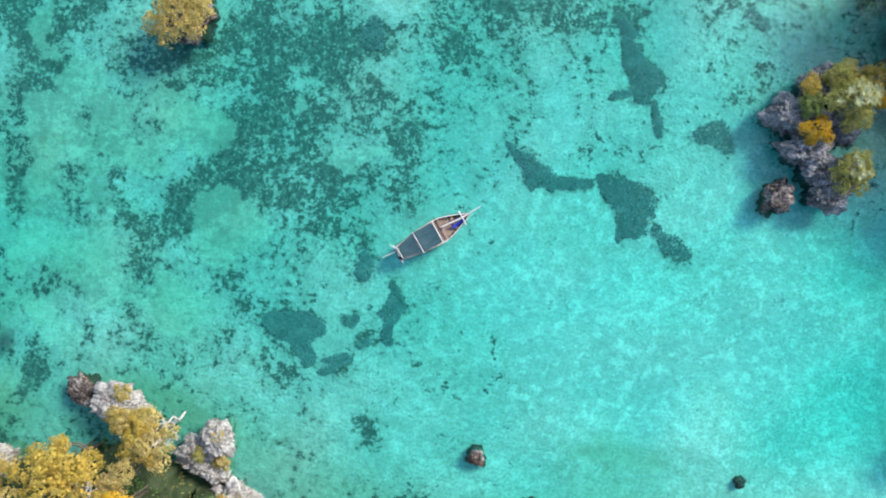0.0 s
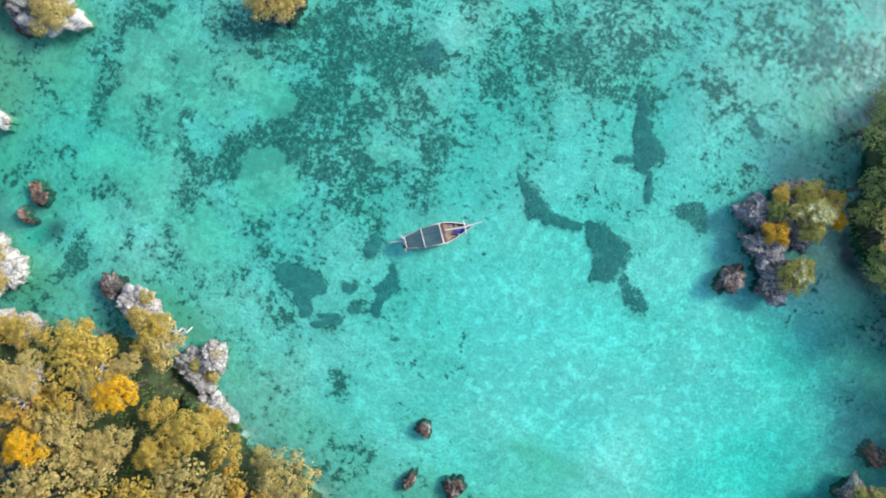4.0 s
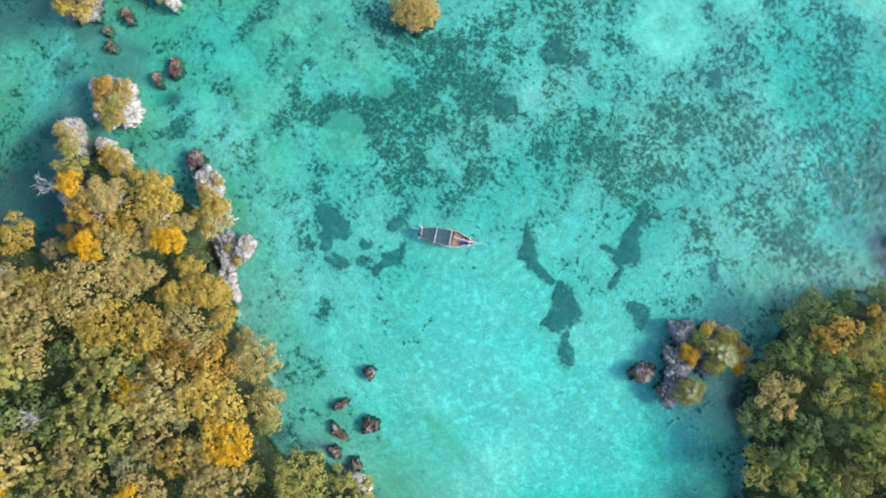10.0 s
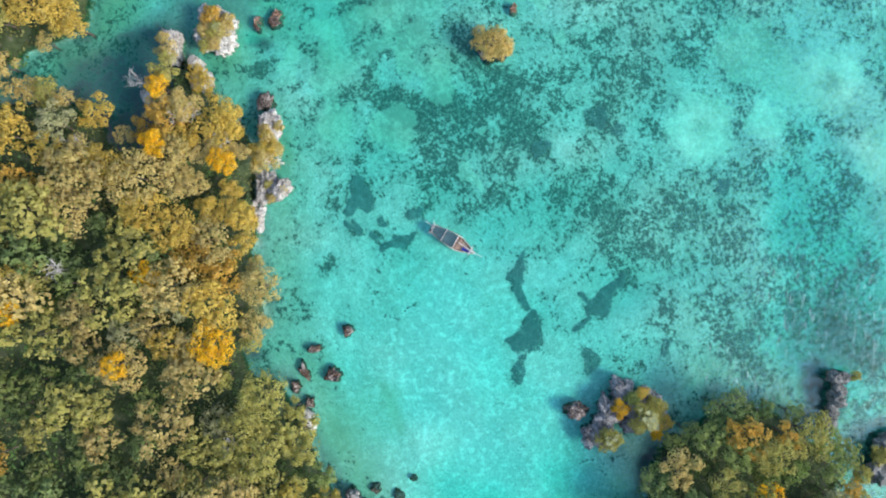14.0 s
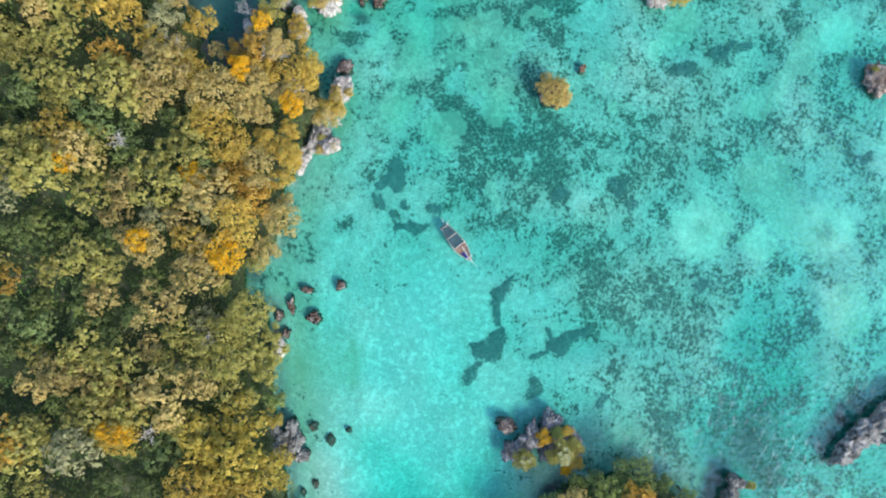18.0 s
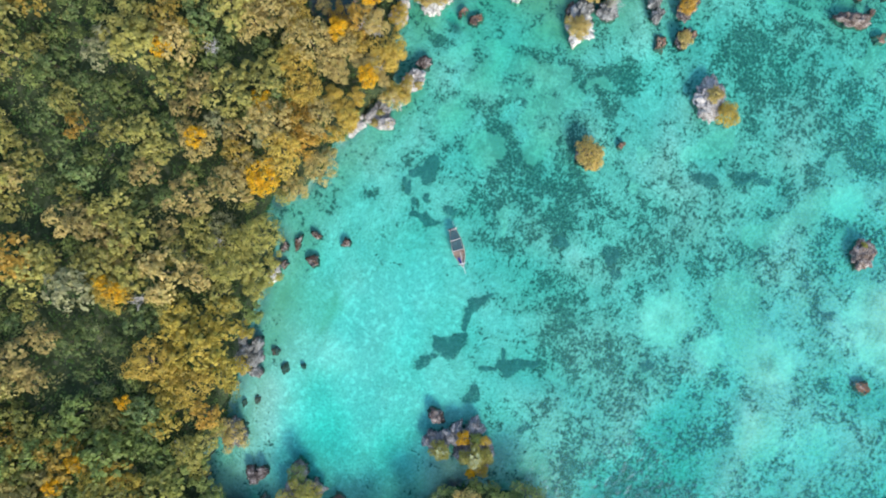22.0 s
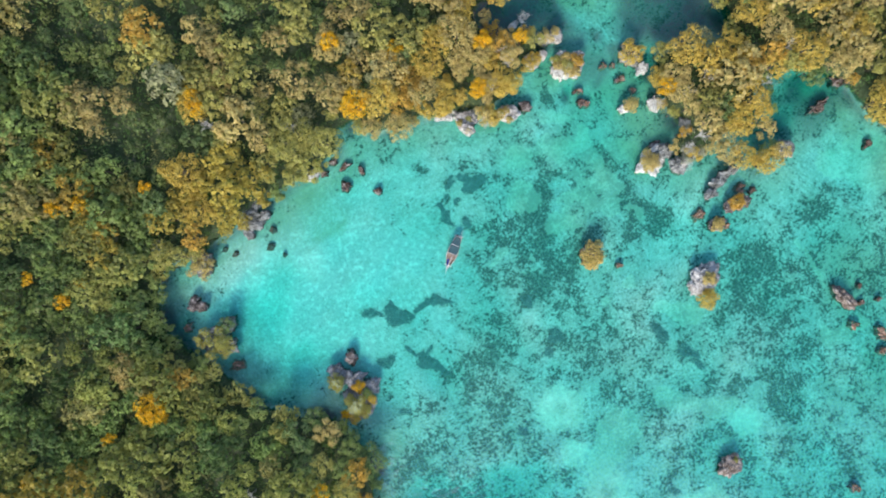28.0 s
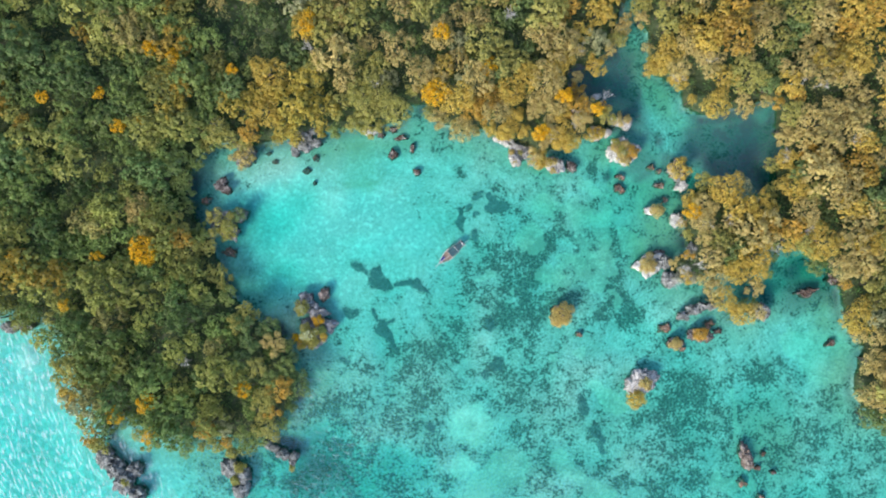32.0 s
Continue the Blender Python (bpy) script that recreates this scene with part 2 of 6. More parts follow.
def rock_material(name, dark, middle, light, moss=(0.10, 0.09, 0.05), relief=1.0):
    m, N, L = material(name)
    geo = N.new("ShaderNodeNewGeometry")
    pos = geo.outputs["Position"]
    big = noise_tex(N, L, pos, 0.6, 5, 0.65)
    small = noise_tex(N, L, pos, 4.2, 6, 0.78)
    v = maths(N, L, "ADD", maths(N, L, "MULTIPLY", big, 0.4), maths(N, L, "MULTIPLY", small, 0.6))
    col = ramp(N, L, v, [(0.40, dark), (0.50, middle), (0.585, light)])
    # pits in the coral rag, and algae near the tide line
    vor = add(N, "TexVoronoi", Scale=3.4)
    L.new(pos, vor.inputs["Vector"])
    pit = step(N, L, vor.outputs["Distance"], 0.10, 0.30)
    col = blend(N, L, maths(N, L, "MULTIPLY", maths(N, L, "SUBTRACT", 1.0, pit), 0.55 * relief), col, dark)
    xyz = N.new("ShaderNodeSeparateXYZ")
    L.new(pos, xyz.inputs[0])
    wet = step(N, L, maths(N, L, "ADD", xyz.outputs["Z"], maths(N, L, "MULTIPLY", big, 1.4)), 1.25, 0.55)
    col = blend(N, L, maths(N, L, "MULTIPLY", wet, 0.75), col, moss)
    h = maths(N, L, "ADD", small, maths(N, L, "MULTIPLY", pit, 0.8))
    return finish(m, N, L, col, 0.92, h, relief, 0.30, spec=0.15)


def plain_material(name, a, b, scale=3.0, rough=0.7, bump=0.25, metallic=0.0, stretch=(1, 1, 1)):
    m, N, L = material(name)
    co = N.new("ShaderNodeTexCoord").outputs["Object"]
    mapping = add(N, "Mapping")
    mapping.inputs["Scale"].default_value = stretch
    L.new(co, mapping.inputs["Vector"])
    n1 = noise_tex(N, L, mapping.outputs[0], scale, 6, 0.65)
    n2 = noise_tex(N, L, co, scale * 0.3, 3, 0.5)
    v = maths(N, L, "ADD", maths(N, L, "MULTIPLY", n1, 0.6), maths(N, L, "MULTIPLY", n2, 0.4))
    col = ramp(N, L, v, [(0.35, a), (0.65, b)])
    return finish(m, N, L, col, rough, n1, bump, 0.02, metallic)


GROUND = ground_material()
WATER = water_material()
LEAF = foliage_material("canopy_leaves", True)
LEAF_WOODS = foliage_material("woods_leaves", False)
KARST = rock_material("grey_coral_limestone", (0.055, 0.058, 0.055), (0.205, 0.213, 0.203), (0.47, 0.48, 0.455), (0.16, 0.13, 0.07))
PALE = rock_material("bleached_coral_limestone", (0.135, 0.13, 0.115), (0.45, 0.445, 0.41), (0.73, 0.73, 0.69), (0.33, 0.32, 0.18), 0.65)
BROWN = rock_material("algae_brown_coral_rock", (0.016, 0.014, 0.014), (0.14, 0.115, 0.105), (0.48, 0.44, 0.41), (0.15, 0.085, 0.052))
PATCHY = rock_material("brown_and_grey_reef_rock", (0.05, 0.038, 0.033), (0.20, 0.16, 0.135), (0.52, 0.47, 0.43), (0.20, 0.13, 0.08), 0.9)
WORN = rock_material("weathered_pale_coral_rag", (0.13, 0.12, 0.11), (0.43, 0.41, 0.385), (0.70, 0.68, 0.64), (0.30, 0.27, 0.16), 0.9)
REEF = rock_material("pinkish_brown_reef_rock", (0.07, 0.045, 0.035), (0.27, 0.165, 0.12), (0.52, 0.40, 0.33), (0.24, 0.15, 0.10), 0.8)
BARK = plain_material("grey_brown_bark", (0.055, 0.042, 0.032), (0.20, 0.17, 0.14), 4, 0.9, 0.5)
DEADWOOD = plain_material("bleached_dead_wood", (0.30, 0.28, 0.25), (0.62, 0.60, 0.56), 5, 0.85, 0.4)
WEED = plain_material("dense_seagrass", (0.098, 0.150, 0.134), (0.195, 0.255, 0.230), 0.9, 0.95, 0.6)

# ---------------------------------------------------------------- the plan: shores and lagoon floor
WEST_SHORE = [(-165.5, -18.3), (-132.3, -20.3), (-122.4, -24.3), (-116.6, -34.0), (-114.9, -41.5), (-109.1, -49.0), (-107.5, -56.4), (-103.8, -57.7), (-99.2, -51.8), (-89.3, -57.7), (-82.6, -58.9), (-76.0, -59.0), (-67.7, -57.2), (-65.2, -59.4), (-59.4, -58.5), (-54.5, -54.7), (-49.5, -51.1), (-42.1, -39.8), (-45.9, -28.2), (-48.7, -23.2), (-59.5, -16.6), (-66.1, -10.0), (-68.6, -2.6), (-71.9, 4.9), (-76.0, 12.4), (-77.7, 19.8), (-75.2, 27.3), (-71.1, 31.1), (-49.6, 99.3), (-66.2, 140.7), (-165.5, 140.7)]
NORTH_SHORE = [(-77.7, 24.8), (-75.2, 27.3), (-71.1, 31.1), (-59.5, 31.1), (-52.9, 31.4), (-36.3, 34.7), (-26.4, 36.4), (-14.4, 37.2), (-11.8, 43.0), (-9.0, 43.0), (-6.5, 38.9), (1.8, 34.8), (8.4, 35.6), (13.4, 33.1), (21.7, 31.1), (26.7, 28.1), (34.9, 28.1), (36.6, 32.3), (43.2, 34.8), (50.7, 37.8), (47.4, 43.1), (39.9, 46.0), (38.2, 54.6), (43.5, 55.0), (49.8, 60.5), (54.0, 74.5), (51.5, 144.1), (-99.3, 144.0), (-99.2, 41.3)]
EAST_SHORE = [(49.8, 144.1), (54.8, 74.5), (57.3, 64.6), (58.1, 56.3), (60.6, 53.0), (67.2, 49.7), (68.9, 43.9), (76.4, 39.4), (83.0, 40.6), (90.4, 42.2), (97.1, 44.7), (95.9, 38.9), (98.7, 30.7), (93.8, 27.3), (94.6, 21.5), (89.6, 17.4), (84.6, 22.9), (73.9, 23.2), (70.1, 16.6), (68.9, 11.6), (67.3, 8.3), (70.6, 1.7), (64.8, -0.8), (65.6, -8.3), (74.7, -9.1), (81.3, -8.3), (90.5, -10.8), (94.6, -6.6), (97.9, -0.8), (104.5, -1.6), (111.2, -4.6), (115.3, -8.3), (116.1, -15.7), (117.8, -23.2), (122.8, -28.1), (121.1, -33.1), (119.5, -41.4), (122.8, -49.7), (132.7, -52.2), (165.8, -52.1), (165.8, 144.2)]
SPUR_SHORE = [(75.6, -10.4), (79.7, -10.1), (83.9, -13.4), (90.6, -14.2), (92.6, -17.6), (87.3, -21.8), (83.1, -20.9), (81.4, -16.8), (76.4, -13.4)]
SHORES = [np.array(s, float) for s in (WEST_SHORE, NORTH_SHORE, EAST_SHORE, SPUR_SHORE)]


def inside_by(px, py, ring):
    """Metres by which points lie inside a closed ring (negative outside)."""
    near = np.full(px.shape, 1e9)
    within = np.zeros(px.shape, bool)
    for (ax, ay), (bx, by) in zip(ring, np.roll(ring, -1, axis=0)):
        ex, ey = bx - ax, by - ay
        s = np.clip(((px - ax) * ex + (py - ay) * ey) / (ex * ex + ey * ey + 1e-9), 0, 1)
        near = np.minimum(near, np.hypot(px - ax - s * ex, py - ay - s * ey))
        crosses = (ay > py) != (by > py)
        within ^= crosses & (px < ex * (py - ay) / (ey if abs(ey) > 1e-9 else 1e-9) + ax)
    return np.where(within, near, -near)


_table = np.random.RandomState(5).rand(64, 64)


def soft_noise(px, py, size):
    """Smooth value noise, 0 to 1, with blobs of that size in metres."""
    u, v = px / size, py / size
    i, j = np.floor(u).astype(int), np.floor(v).astype(int)
    a, b = u - i, v - j
    a, b = a * a * (3 - 2 * a), b * b * (3 - 2 * b)
    t = lambda x, y: _table[x % 64, y % 64]
    return (t(i, j) * (1 - a) + t(i + 1, j) * a) * (1 - b) + (t(i, j + 1) * (1 - a) + t(i + 1, j + 1) * a) * b


def humps(px, py, rows):
    """The largest of soft round humps (x, y, radius along x, along y, amount)."""
    total = np.zeros(px.shape)
    px = px + 5.0 * (soft_noise(px + 31, py, 7.0) - 0.5) + 2.4 * (soft_noise(px, py + 17, 2.6) - 0.5)
    py = py + 5.0 * (soft_noise(px, py + 53, 7.0) - 0.5) + 2.4 * (soft_noise(px + 71, py, 2.6) - 0.5)
    for x, y, rx, ry, amount in rows:
        d = np.hypot((px - x) / rx, (py - y) / ry)
        total = np.maximum(total, amount * np.clip(1.35 - d, 0, 1) ** 0.8)
    return total


def strokes(px, py, rows, rag=1.0):
    """Largest of tapered strokes (amount, [(x, y, half width), ...]): the amount on the line, falling to none past its edge."""
    total = np.zeros(px.shape)
    px = px + rag * (2.6 * (soft_noise(px + 31, py, 4.3) - 0.5) + 1.5 * (soft_noise(px, py + 17, 1.7) - 0.5))
    py = py + rag * (2.6 * (soft_noise(px, py + 53, 4.3) - 0.5) + 1.5 * (soft_noise(px + 71, py, 1.7) - 0.5))
    for amount, line in rows:
        line = line if len(line) > 1 else line * 2
        for (ax, ay, aw), (bx, by, bw) in zip(line, line[1:]):
            ex, ey = bx - ax, by - ay
            s = np.clip(((px - ax) * ex + (py - ay) * ey) / (ex * ex + ey * ey + 1e-9), 0, 1)
            d = np.hypot(px - ax - s * ex, py - ay - s * ey) / (aw + (bw - aw) * s)
            k = np.clip((1.7 - d) / 1.3, 0, 1)
            total = np.maximum(total, amount * k * k * (3 - 2 * k))
    return total


# seagrass meadows along tapered strokes: thickness, then x, y and half width
MEADOW_BOAT = [
    (0.95, [(39.7, -12.5, 3.0), (33.1, -14.2, 3.0), (26.4, -15.3, 3.4), (18.3, -19.1, 3.7), (11.9, -21.8, 3.0)]),
    (0.95, [(24.4, -8.9, 2.4), (21.3, -4.0, 3.0), (17.8, -0.6, 3.0)]),
    (0.90, [(17.3, -14.5, 3.0), (16.0, -8.5, 3.0), (12.9, -3.7, 2.7)]),
    (1.00, [(5.7, -11.8, 2.4), (3.4, -7.8, 2.7), (3.9, -3.5, 2.4)]),
    (0.95, [(9.9, -5.7, 1.5), (8.5, 0.9, 1.5), (7.5, 5.5, 1.4)]),
    (1.00, [(21.4, -10.9, 1.7), (26.1, -4.0, 1.9), (29.0, 0.4, 1.9), (31.7, 5.5, 2.0), (35.1, 5.8, 1.5), (41.1, 3.7, 1.4), (43.6, 1.4, 1.1)]),
    (0.90, [(53.6, -13.0, 1.4), (51.3, -8.7, 2.0), (51.1, -4.6, 1.5)]),
]
MEADOW_EAST = [
    (0.75, [(40.6, -4.0, 1.7), (42.4, 0.5, 1.2)]),
    (0.85, [(50.5, 4.9, 1.4), (47.3, 7.0, 1.7), (43.2, 6.9, 1.2)]),
    (0.75, [(45.3, 16.3, 2.0), (42.4, 13.6, 1.4), (33.8, 15.2, 1.2), (30.8, 19.4, 1.2)]),
    (0.75, [(56.0, -14.6, 1.5), (51.9, -15.1, 1.2)]),
    (0.38, [(6.7, -23.0, 4.1), (-1.2, -21.9, 4.1), (-8.7, -22.1, 4.1)]),
    (0.58, [(0.7, -14.5, 3.0), (-4.7, -15.0, 2.4)]),
    (0.85, [(-2.0, -8.2, 1.2), (-3.6, -7.2, 0.9)]),
    (0.65, [(3.1, 23.2, 1.9), (2.0, 25.4, 1.8)]),
    (0.50, [(-20.2, -0.3, 1.2), (-22.7, -1.6, 1.5)]),
    (0.40, [(-16.0, 25.4, 0.7), (-17.1, 24.1, 0.5)]),
    (0.50, [(25.3, 12.7, 0.8), (22.4, 13.5, 0.8)]),
]
MEADOW_REEF = [
    (1.00, [(69.6, -45.2, 6.1), (71.2, -58.0, 6.8), (68.5, -71.4, 6.8), (60.9, -84.1, 5.5)]),
    (0.95, [(55.5, -50.4, 4.1), (62.8, -49.9, 4.1)]),
    (1.00, [(55.2, -18.1, 3.5), (53.0, -21.4, 2.5)]),
    (0.90, [(40.9, -15.1, 3.0), (33.7, -14.0, 3.0)]),
    (0.95, [(33.5, 7.0, 1.9), (27.3, 2.6, 1.9), (21.1, -3.4, 2.2), (22.1, -11.9, 2.7), (26.9, -18.7, 3.5)]),
    (0.85, [(12.6, 1.7, 2.2), (9.4, -4.4, 3.5), (2.7, -6.1, 3.5), (0.2, -10.3, 3.0)]),
    (0.80, [(13.5, -13.0, 5.5), (19.4, -25.3, 6.8), (25.8, -38.8, 6.1), (37.2, -53.1, 6.1), (47.3, -64.9, 6.1)]),
    (0.68, [(1.3, -15.8, 3.2), (4.1, -28.1, 5.0), (0.8, -40.2, 6.1)]),
]
MEADOW_SOUTH = [
    (0.85, [(-25.3, -53.0, 8.0), (-36.9, -65.9, 9.0), (-46.0, -78.7, 8.0)]),
    (0.85, [(43.5, 22.1, 1.2), (43.4, 25.2, 2.0), (44.1, 28.5, 1.2)]),
    (0.8, [(53.0, 7.3, 1.4), (52.9, 2.7, 1.2)]),
    (0.90, [(-7.7, -41.2, 5.5), (-15.8, -49.6, 6.1), (-29.8, -48.7, 8.2), (-40.8, -47.9, 6.8)]),
    (0.75, [(20.6, -56.4, 5.5), (15.6, -64.9, 4.1), (26.5, -65.7, 5.5)]),
    (0.70, [(23.3, -77.8, 5.5), (31.7, -79.8, 4.8)]),
    (0.70, [(-5.2, -65.7, 5.5), (-13.9, -72.8, 5.5), (-27.8, -68.9, 6.8)]),
    (0.75, [(1.0, -94.5, 4.1), (12.0, -92.2, 3.4), (-15.0, -99.0, 5.5)]),
    (0.75, [(48.6, 0.7, 2.7), (56.8, 0.8, 2.5), (48.7, 5.2, 1.9)]),
]
MEADOW_FAR = [
    (1.00, [(-27.4, -59.1, 6.9), (-36.0, -67.7, 6.9), (-48.1, -72.9, 6.9)]),
    (0.90, [(-17.0, -41.7, 5.2), (-13.6, -33.1, 5.2), (-1.5, -27.5, 4.0)]),
    (1.00, [(71.2, -39.9, 6.9), (78.2, -50.3, 7.8), (74.7, -58.9, 6.1)]),
    (0.90, [(93.7, -36.4, 5.2), (99.8, -34.7, 3.8)]),
    (0.90, [(42.6, -3.6, 3.5), (48.7, -8.8, 3.5), (51.3, -16.6, 3.8), (45.2, -19.2, 3.1)]),
    (0.45, [(10.6, 18.9, 1.6), (22.7, 18.9, 2.0), (43.5, 20.6, 2.4)]),
    (0.85, [(92.0, -53.7, 5.2), (107.6, -60.6, 4.3), (121.4, -50.2, 3.1)]),
    (0.80, [(57.4, -57.2, 6.9), (66.1, -67.6, 5.2), (45.3, -67.6, 6.9)]),
    (0.80, [(12.4, -33.1, 5.2), (21.0, -40.0, 5.2), (28.0, -57.3, 5.2)]),
]
MEADOWS = MEADOW_BOAT + MEADOW_EAST + MEADOW_REEF + MEADOW_SOUTH + MEADOW_FAR
# pale sand plates and round clearings in the meadows
PLATES_EAST = [
    (0.90, [(31.8, -8.0, 2.0), (28.1, -6.7, 2.7)]),
    (0.80, [(42.6, -7.1, 1.7), (37.6, -2.6, 2.4), (32.5, -1.6, 1.5)]),
    (0.90, [(26.1, 2.6, 2.4), (21.5, 5.0, 2.4)]),
    (0.80, [(49.2, -11.9, 1.7), (51.5, -16.2, 0.9)]),
    (0.90, [(46.4, 1.3, 2.0), (48.4, -1.7, 1.4)]),
    (0.80, [(40.3, 10.4, 3.0), (37.4, 14.6, 2.0)]),
    (0.70, [(47.5, 12.6, 2.0)]),
    (0.70, [(27.4, 15.9, 3.0), (30.9, 12.5, 1.7)]),
    (0.70, [(39.4, 21.2, 2.0), (46.9, 18.7, 1.7)]),
    (0.80, [(12.8, -6.5, 1.0), (7.8, -8.9, 0.8)]),
]
PLATES_REEF = [
    (1.00, [(6.1, -52.8, 5.7)]),
    (0.90, [(4.4, -76.2, 3.4), (7.9, -80.6, 4.1)]),
    (1.00, [(27.8, -96.8, 6.1), (21.5, -102.8, 4.1)]),
    (0.80, [(-9.5, -85.1, 5.7)]),
    (1.00, [(40.0, -30.6, 1.9)]),
    (0.90, [(43.5, -41.0, 1.9), (51.3, -47.9, 1.9)]),
    (0.90, [(31.1, -31.5, 1.2)]),
    (0.85, [(43.7, 2.9, 4.1), (47.3, -4.5, 2.7)]),
    (0.70, [(32.7, -62.8, 2.5), (40.5, -69.6, 2.7), (47.1, -74.0, 2.5)]),
    (0.80, [(44.7, -8.7, 3.0)]),
    (0.70, [(42.7, -83.7, 2.7)]),
]
PLATES_FAR = [
    (1.00, [(86.5, -41.6, 0.6), (86.8, -55.5, 0.6)]),
    (0.80, [(17.6, -65.9, 6.1), (9.0, -71.1, 4.3)]),
    (0.80, [(114.5, -32.9, 7.8), (104.1, -26.0, 3.5)]),
    (0.80, [(18.4, -12.3, 1.4)]),
    (0.90, [(92.0, -71.0, 2.1), (81.6, -69.3, 2.1)]),
    (0.80, [(121.4, -22.5, 3.5)]),
    (0.80, [(57.3, 1.6, 3.1), (45.2, 8.5, 3.1)]),
]
ROUND_CLEARINGS = [(0.85, [(5.7, -52.6, 6.2)]), (0.62, [(7.0, -78.6, 7.0)]), (0.5, [(24.0, -99.0, 9.0)]), (0.5, [(-11.5, -85.0, 6.5)]), (0.8, [(3.0, -65.0, 4.0)]), (0.9, [(50.0, -80.0, 4.0)]), (0.5, [(-6.0, -98.0, 7.0)])]
SAND_PLATES = PLATES_EAST + PLATES_REEF + PLATES_FAR
# strips of growth between the eastern sand plates
PLATE_SEAMS = [(0.66, line) for line in (
    [(53.2, -7.4, 1.2), (49.9, -12.1, 1.3)], [(49.9, 2.4, 1.6), (49.6, 8.2, 1.7)], [(44.4, 0.6, 0.8), (42.2, 6.9, 1.1)], [(37.9, -3.5, 1.2), (33.7, -5.6, 1.3)],
    [(35.6, -14.2, 1.0), (32.7, -9.3, 0.8)], [(52.7, -1.9, 0.8), (49.9, -3.2, 0.8)], [(29.9, -1.8, 0.8), (31.9, 2.9, 1.0)])]
SAND_FLATS = [
    (30.8, -6.3, 3.7, 3.1, 0.65), (24.4, 5.0, 4.3, 3.0, 0.7), (38.6, -5.4, 4.3, 3.3, 0.5), (41.3, 3.9, 4.4, 3.9, 0.55), (32.8, 14.3, 3.7, 3.1, 0.5),
]
SILT_SHORES = [
    (107.8, -11.3, 14.2, 9.5, 0.70), (59.1, 17.4, 9.3, 7.6, 0.70), (56.7, 28.1, 5.9, 5.1, 0.60),
    (64.8, 49.0, 6.2, 5.2, 0.70), (57.1, 59.0, 5.2, 5.2, 0.70), (48.6, 29.4, 6.2, 5.2, 0.60), (59.3, 27.3, 8.3, 4.2, 0.50),
    (-28.6, 29.3, 7.4, 9.2, 0.5), (-27.0, 22.0, 1.7, 5.5, 0.5), (-32.4, 26.0, 2.2, 1.2, 0.6), (-17.7, 32.3, 6.1, 4.9, 0.3),
    (32.0, -8.0, 7.0, 4.0, 0.5), (38.0, -3.0, 6.0, 4.5, 0.5), (24.5, 3.5, 5.5, 4.0, 0.4), (46.5, 0.5, 5.0, 5.0, 0.5), (40.0, 12.0, 7.0, 5.5, 0.5), (28.0, 14.5, 6.0, 5.0, 0.4), (48.0, -12.0, 4.0, 5.0, 0.4),
]
SILT_FLATS = [
    (-36.9, 29.8, 8.2, 6.7, 0.4), (-29.7, 24.5, 9.6, 4.7, 0.3), (60.7, 18.2, 9.9, 9.9, 0.9), (63.0, 7.4, 9.8, 8.4, 0.8), (93.1, -87.3, 14.6, 10.3, 0.6), (46.7, 16.7, 6.6, 6.6, 0.5), (97.4, -57.7, 10.3, 14.6, 0.7), (93.8, -97.7, 8.2, 6.7, 0.7),
    (57.2, 2.5, 6.0, 8.6, 0.9), (-27.9, 22.2, 4.2, 2.2, 0.8), (50.7, 21.8, 4.9, 6.5, 0.7), (27.4, 26.7, 4.3, 3.3, 0.5),
    (66.1, 18.7, 9.9, 9.7, 0.8), (56.5, 17.0, 8.1, 8.0, 0.6), (53.6, 4.2, 6.1, 6.0, 0.4),
    (-25.5, 22.2, 3.1, 0.7, 0.8),
    (-24.1, 21.4, 1.9, 1.5, 0.8), (-28.0, 21.6, 1.5, 1.2, 0.5),
]
SILTY = SILT_SHORES + SILT_FLATS
INLETS = [
    (34.6, 30.6, 3.9, 2.9, 5), (21.0, 36.9, 1.8, 2.3, 5), (39.7, 30.9, 2.8, 1.8, 4),
    (-47.9, -32.8, 2.6, 2.6, 6),
    (-46.5, -37.0, 1.8, 4.1, 5),
    (-10.7, 42.6, 1.6, 1.9, 5),
]


def land_by(px, py):
    """Metres by which points lie inside the shores."""
    return np.max([inside_by(px, py, s) for s in SHORES], axis=0) - humps(px, py, INLETS)


SHALLOWS = [
    (-45.3, 18.5, 8.6, 7.4, 0.2), (-33.4, 4.4, 7.4, 6.1, 0.1),
    (5.8, -51.9, 8.3, 7.6, 0.38), (17.6, -72.3, 17.3, 4.5, 0.25), (112.6, -64.0, 19.0, 6.9, 0.3), (-55.0, 24.1, 15.6, 6.9, 0.35), (-65.4, 22.3, 10.4, 6.9, 0.35), (-41.2, 8.5, 15.6, 8.6, 0.06),
    (6.5, -79.2, 10.3, 10.5, 0.4), (28.6, -100.7, 13.3, 13.7, 0.4), (5.3, -52.2, 8.4, 8.5, 0.4), (27.8, -63.3, 14.8, 15.2, 0.25), (44.2, -37.9, 14.8, 15.2, 0.2), (33.5, -47.9, 43.3, 44.0, 0.22),
    (-129.9, -33.5, 3.7, 4.4, 1), (-49.0, -19.5, 5.5, 6.0, 0.45), (-43.5, -31.5, 4.0, 4.0, 0.35),
    (-10.3, -60.7, 22.1, 25.5, 0.42),
]
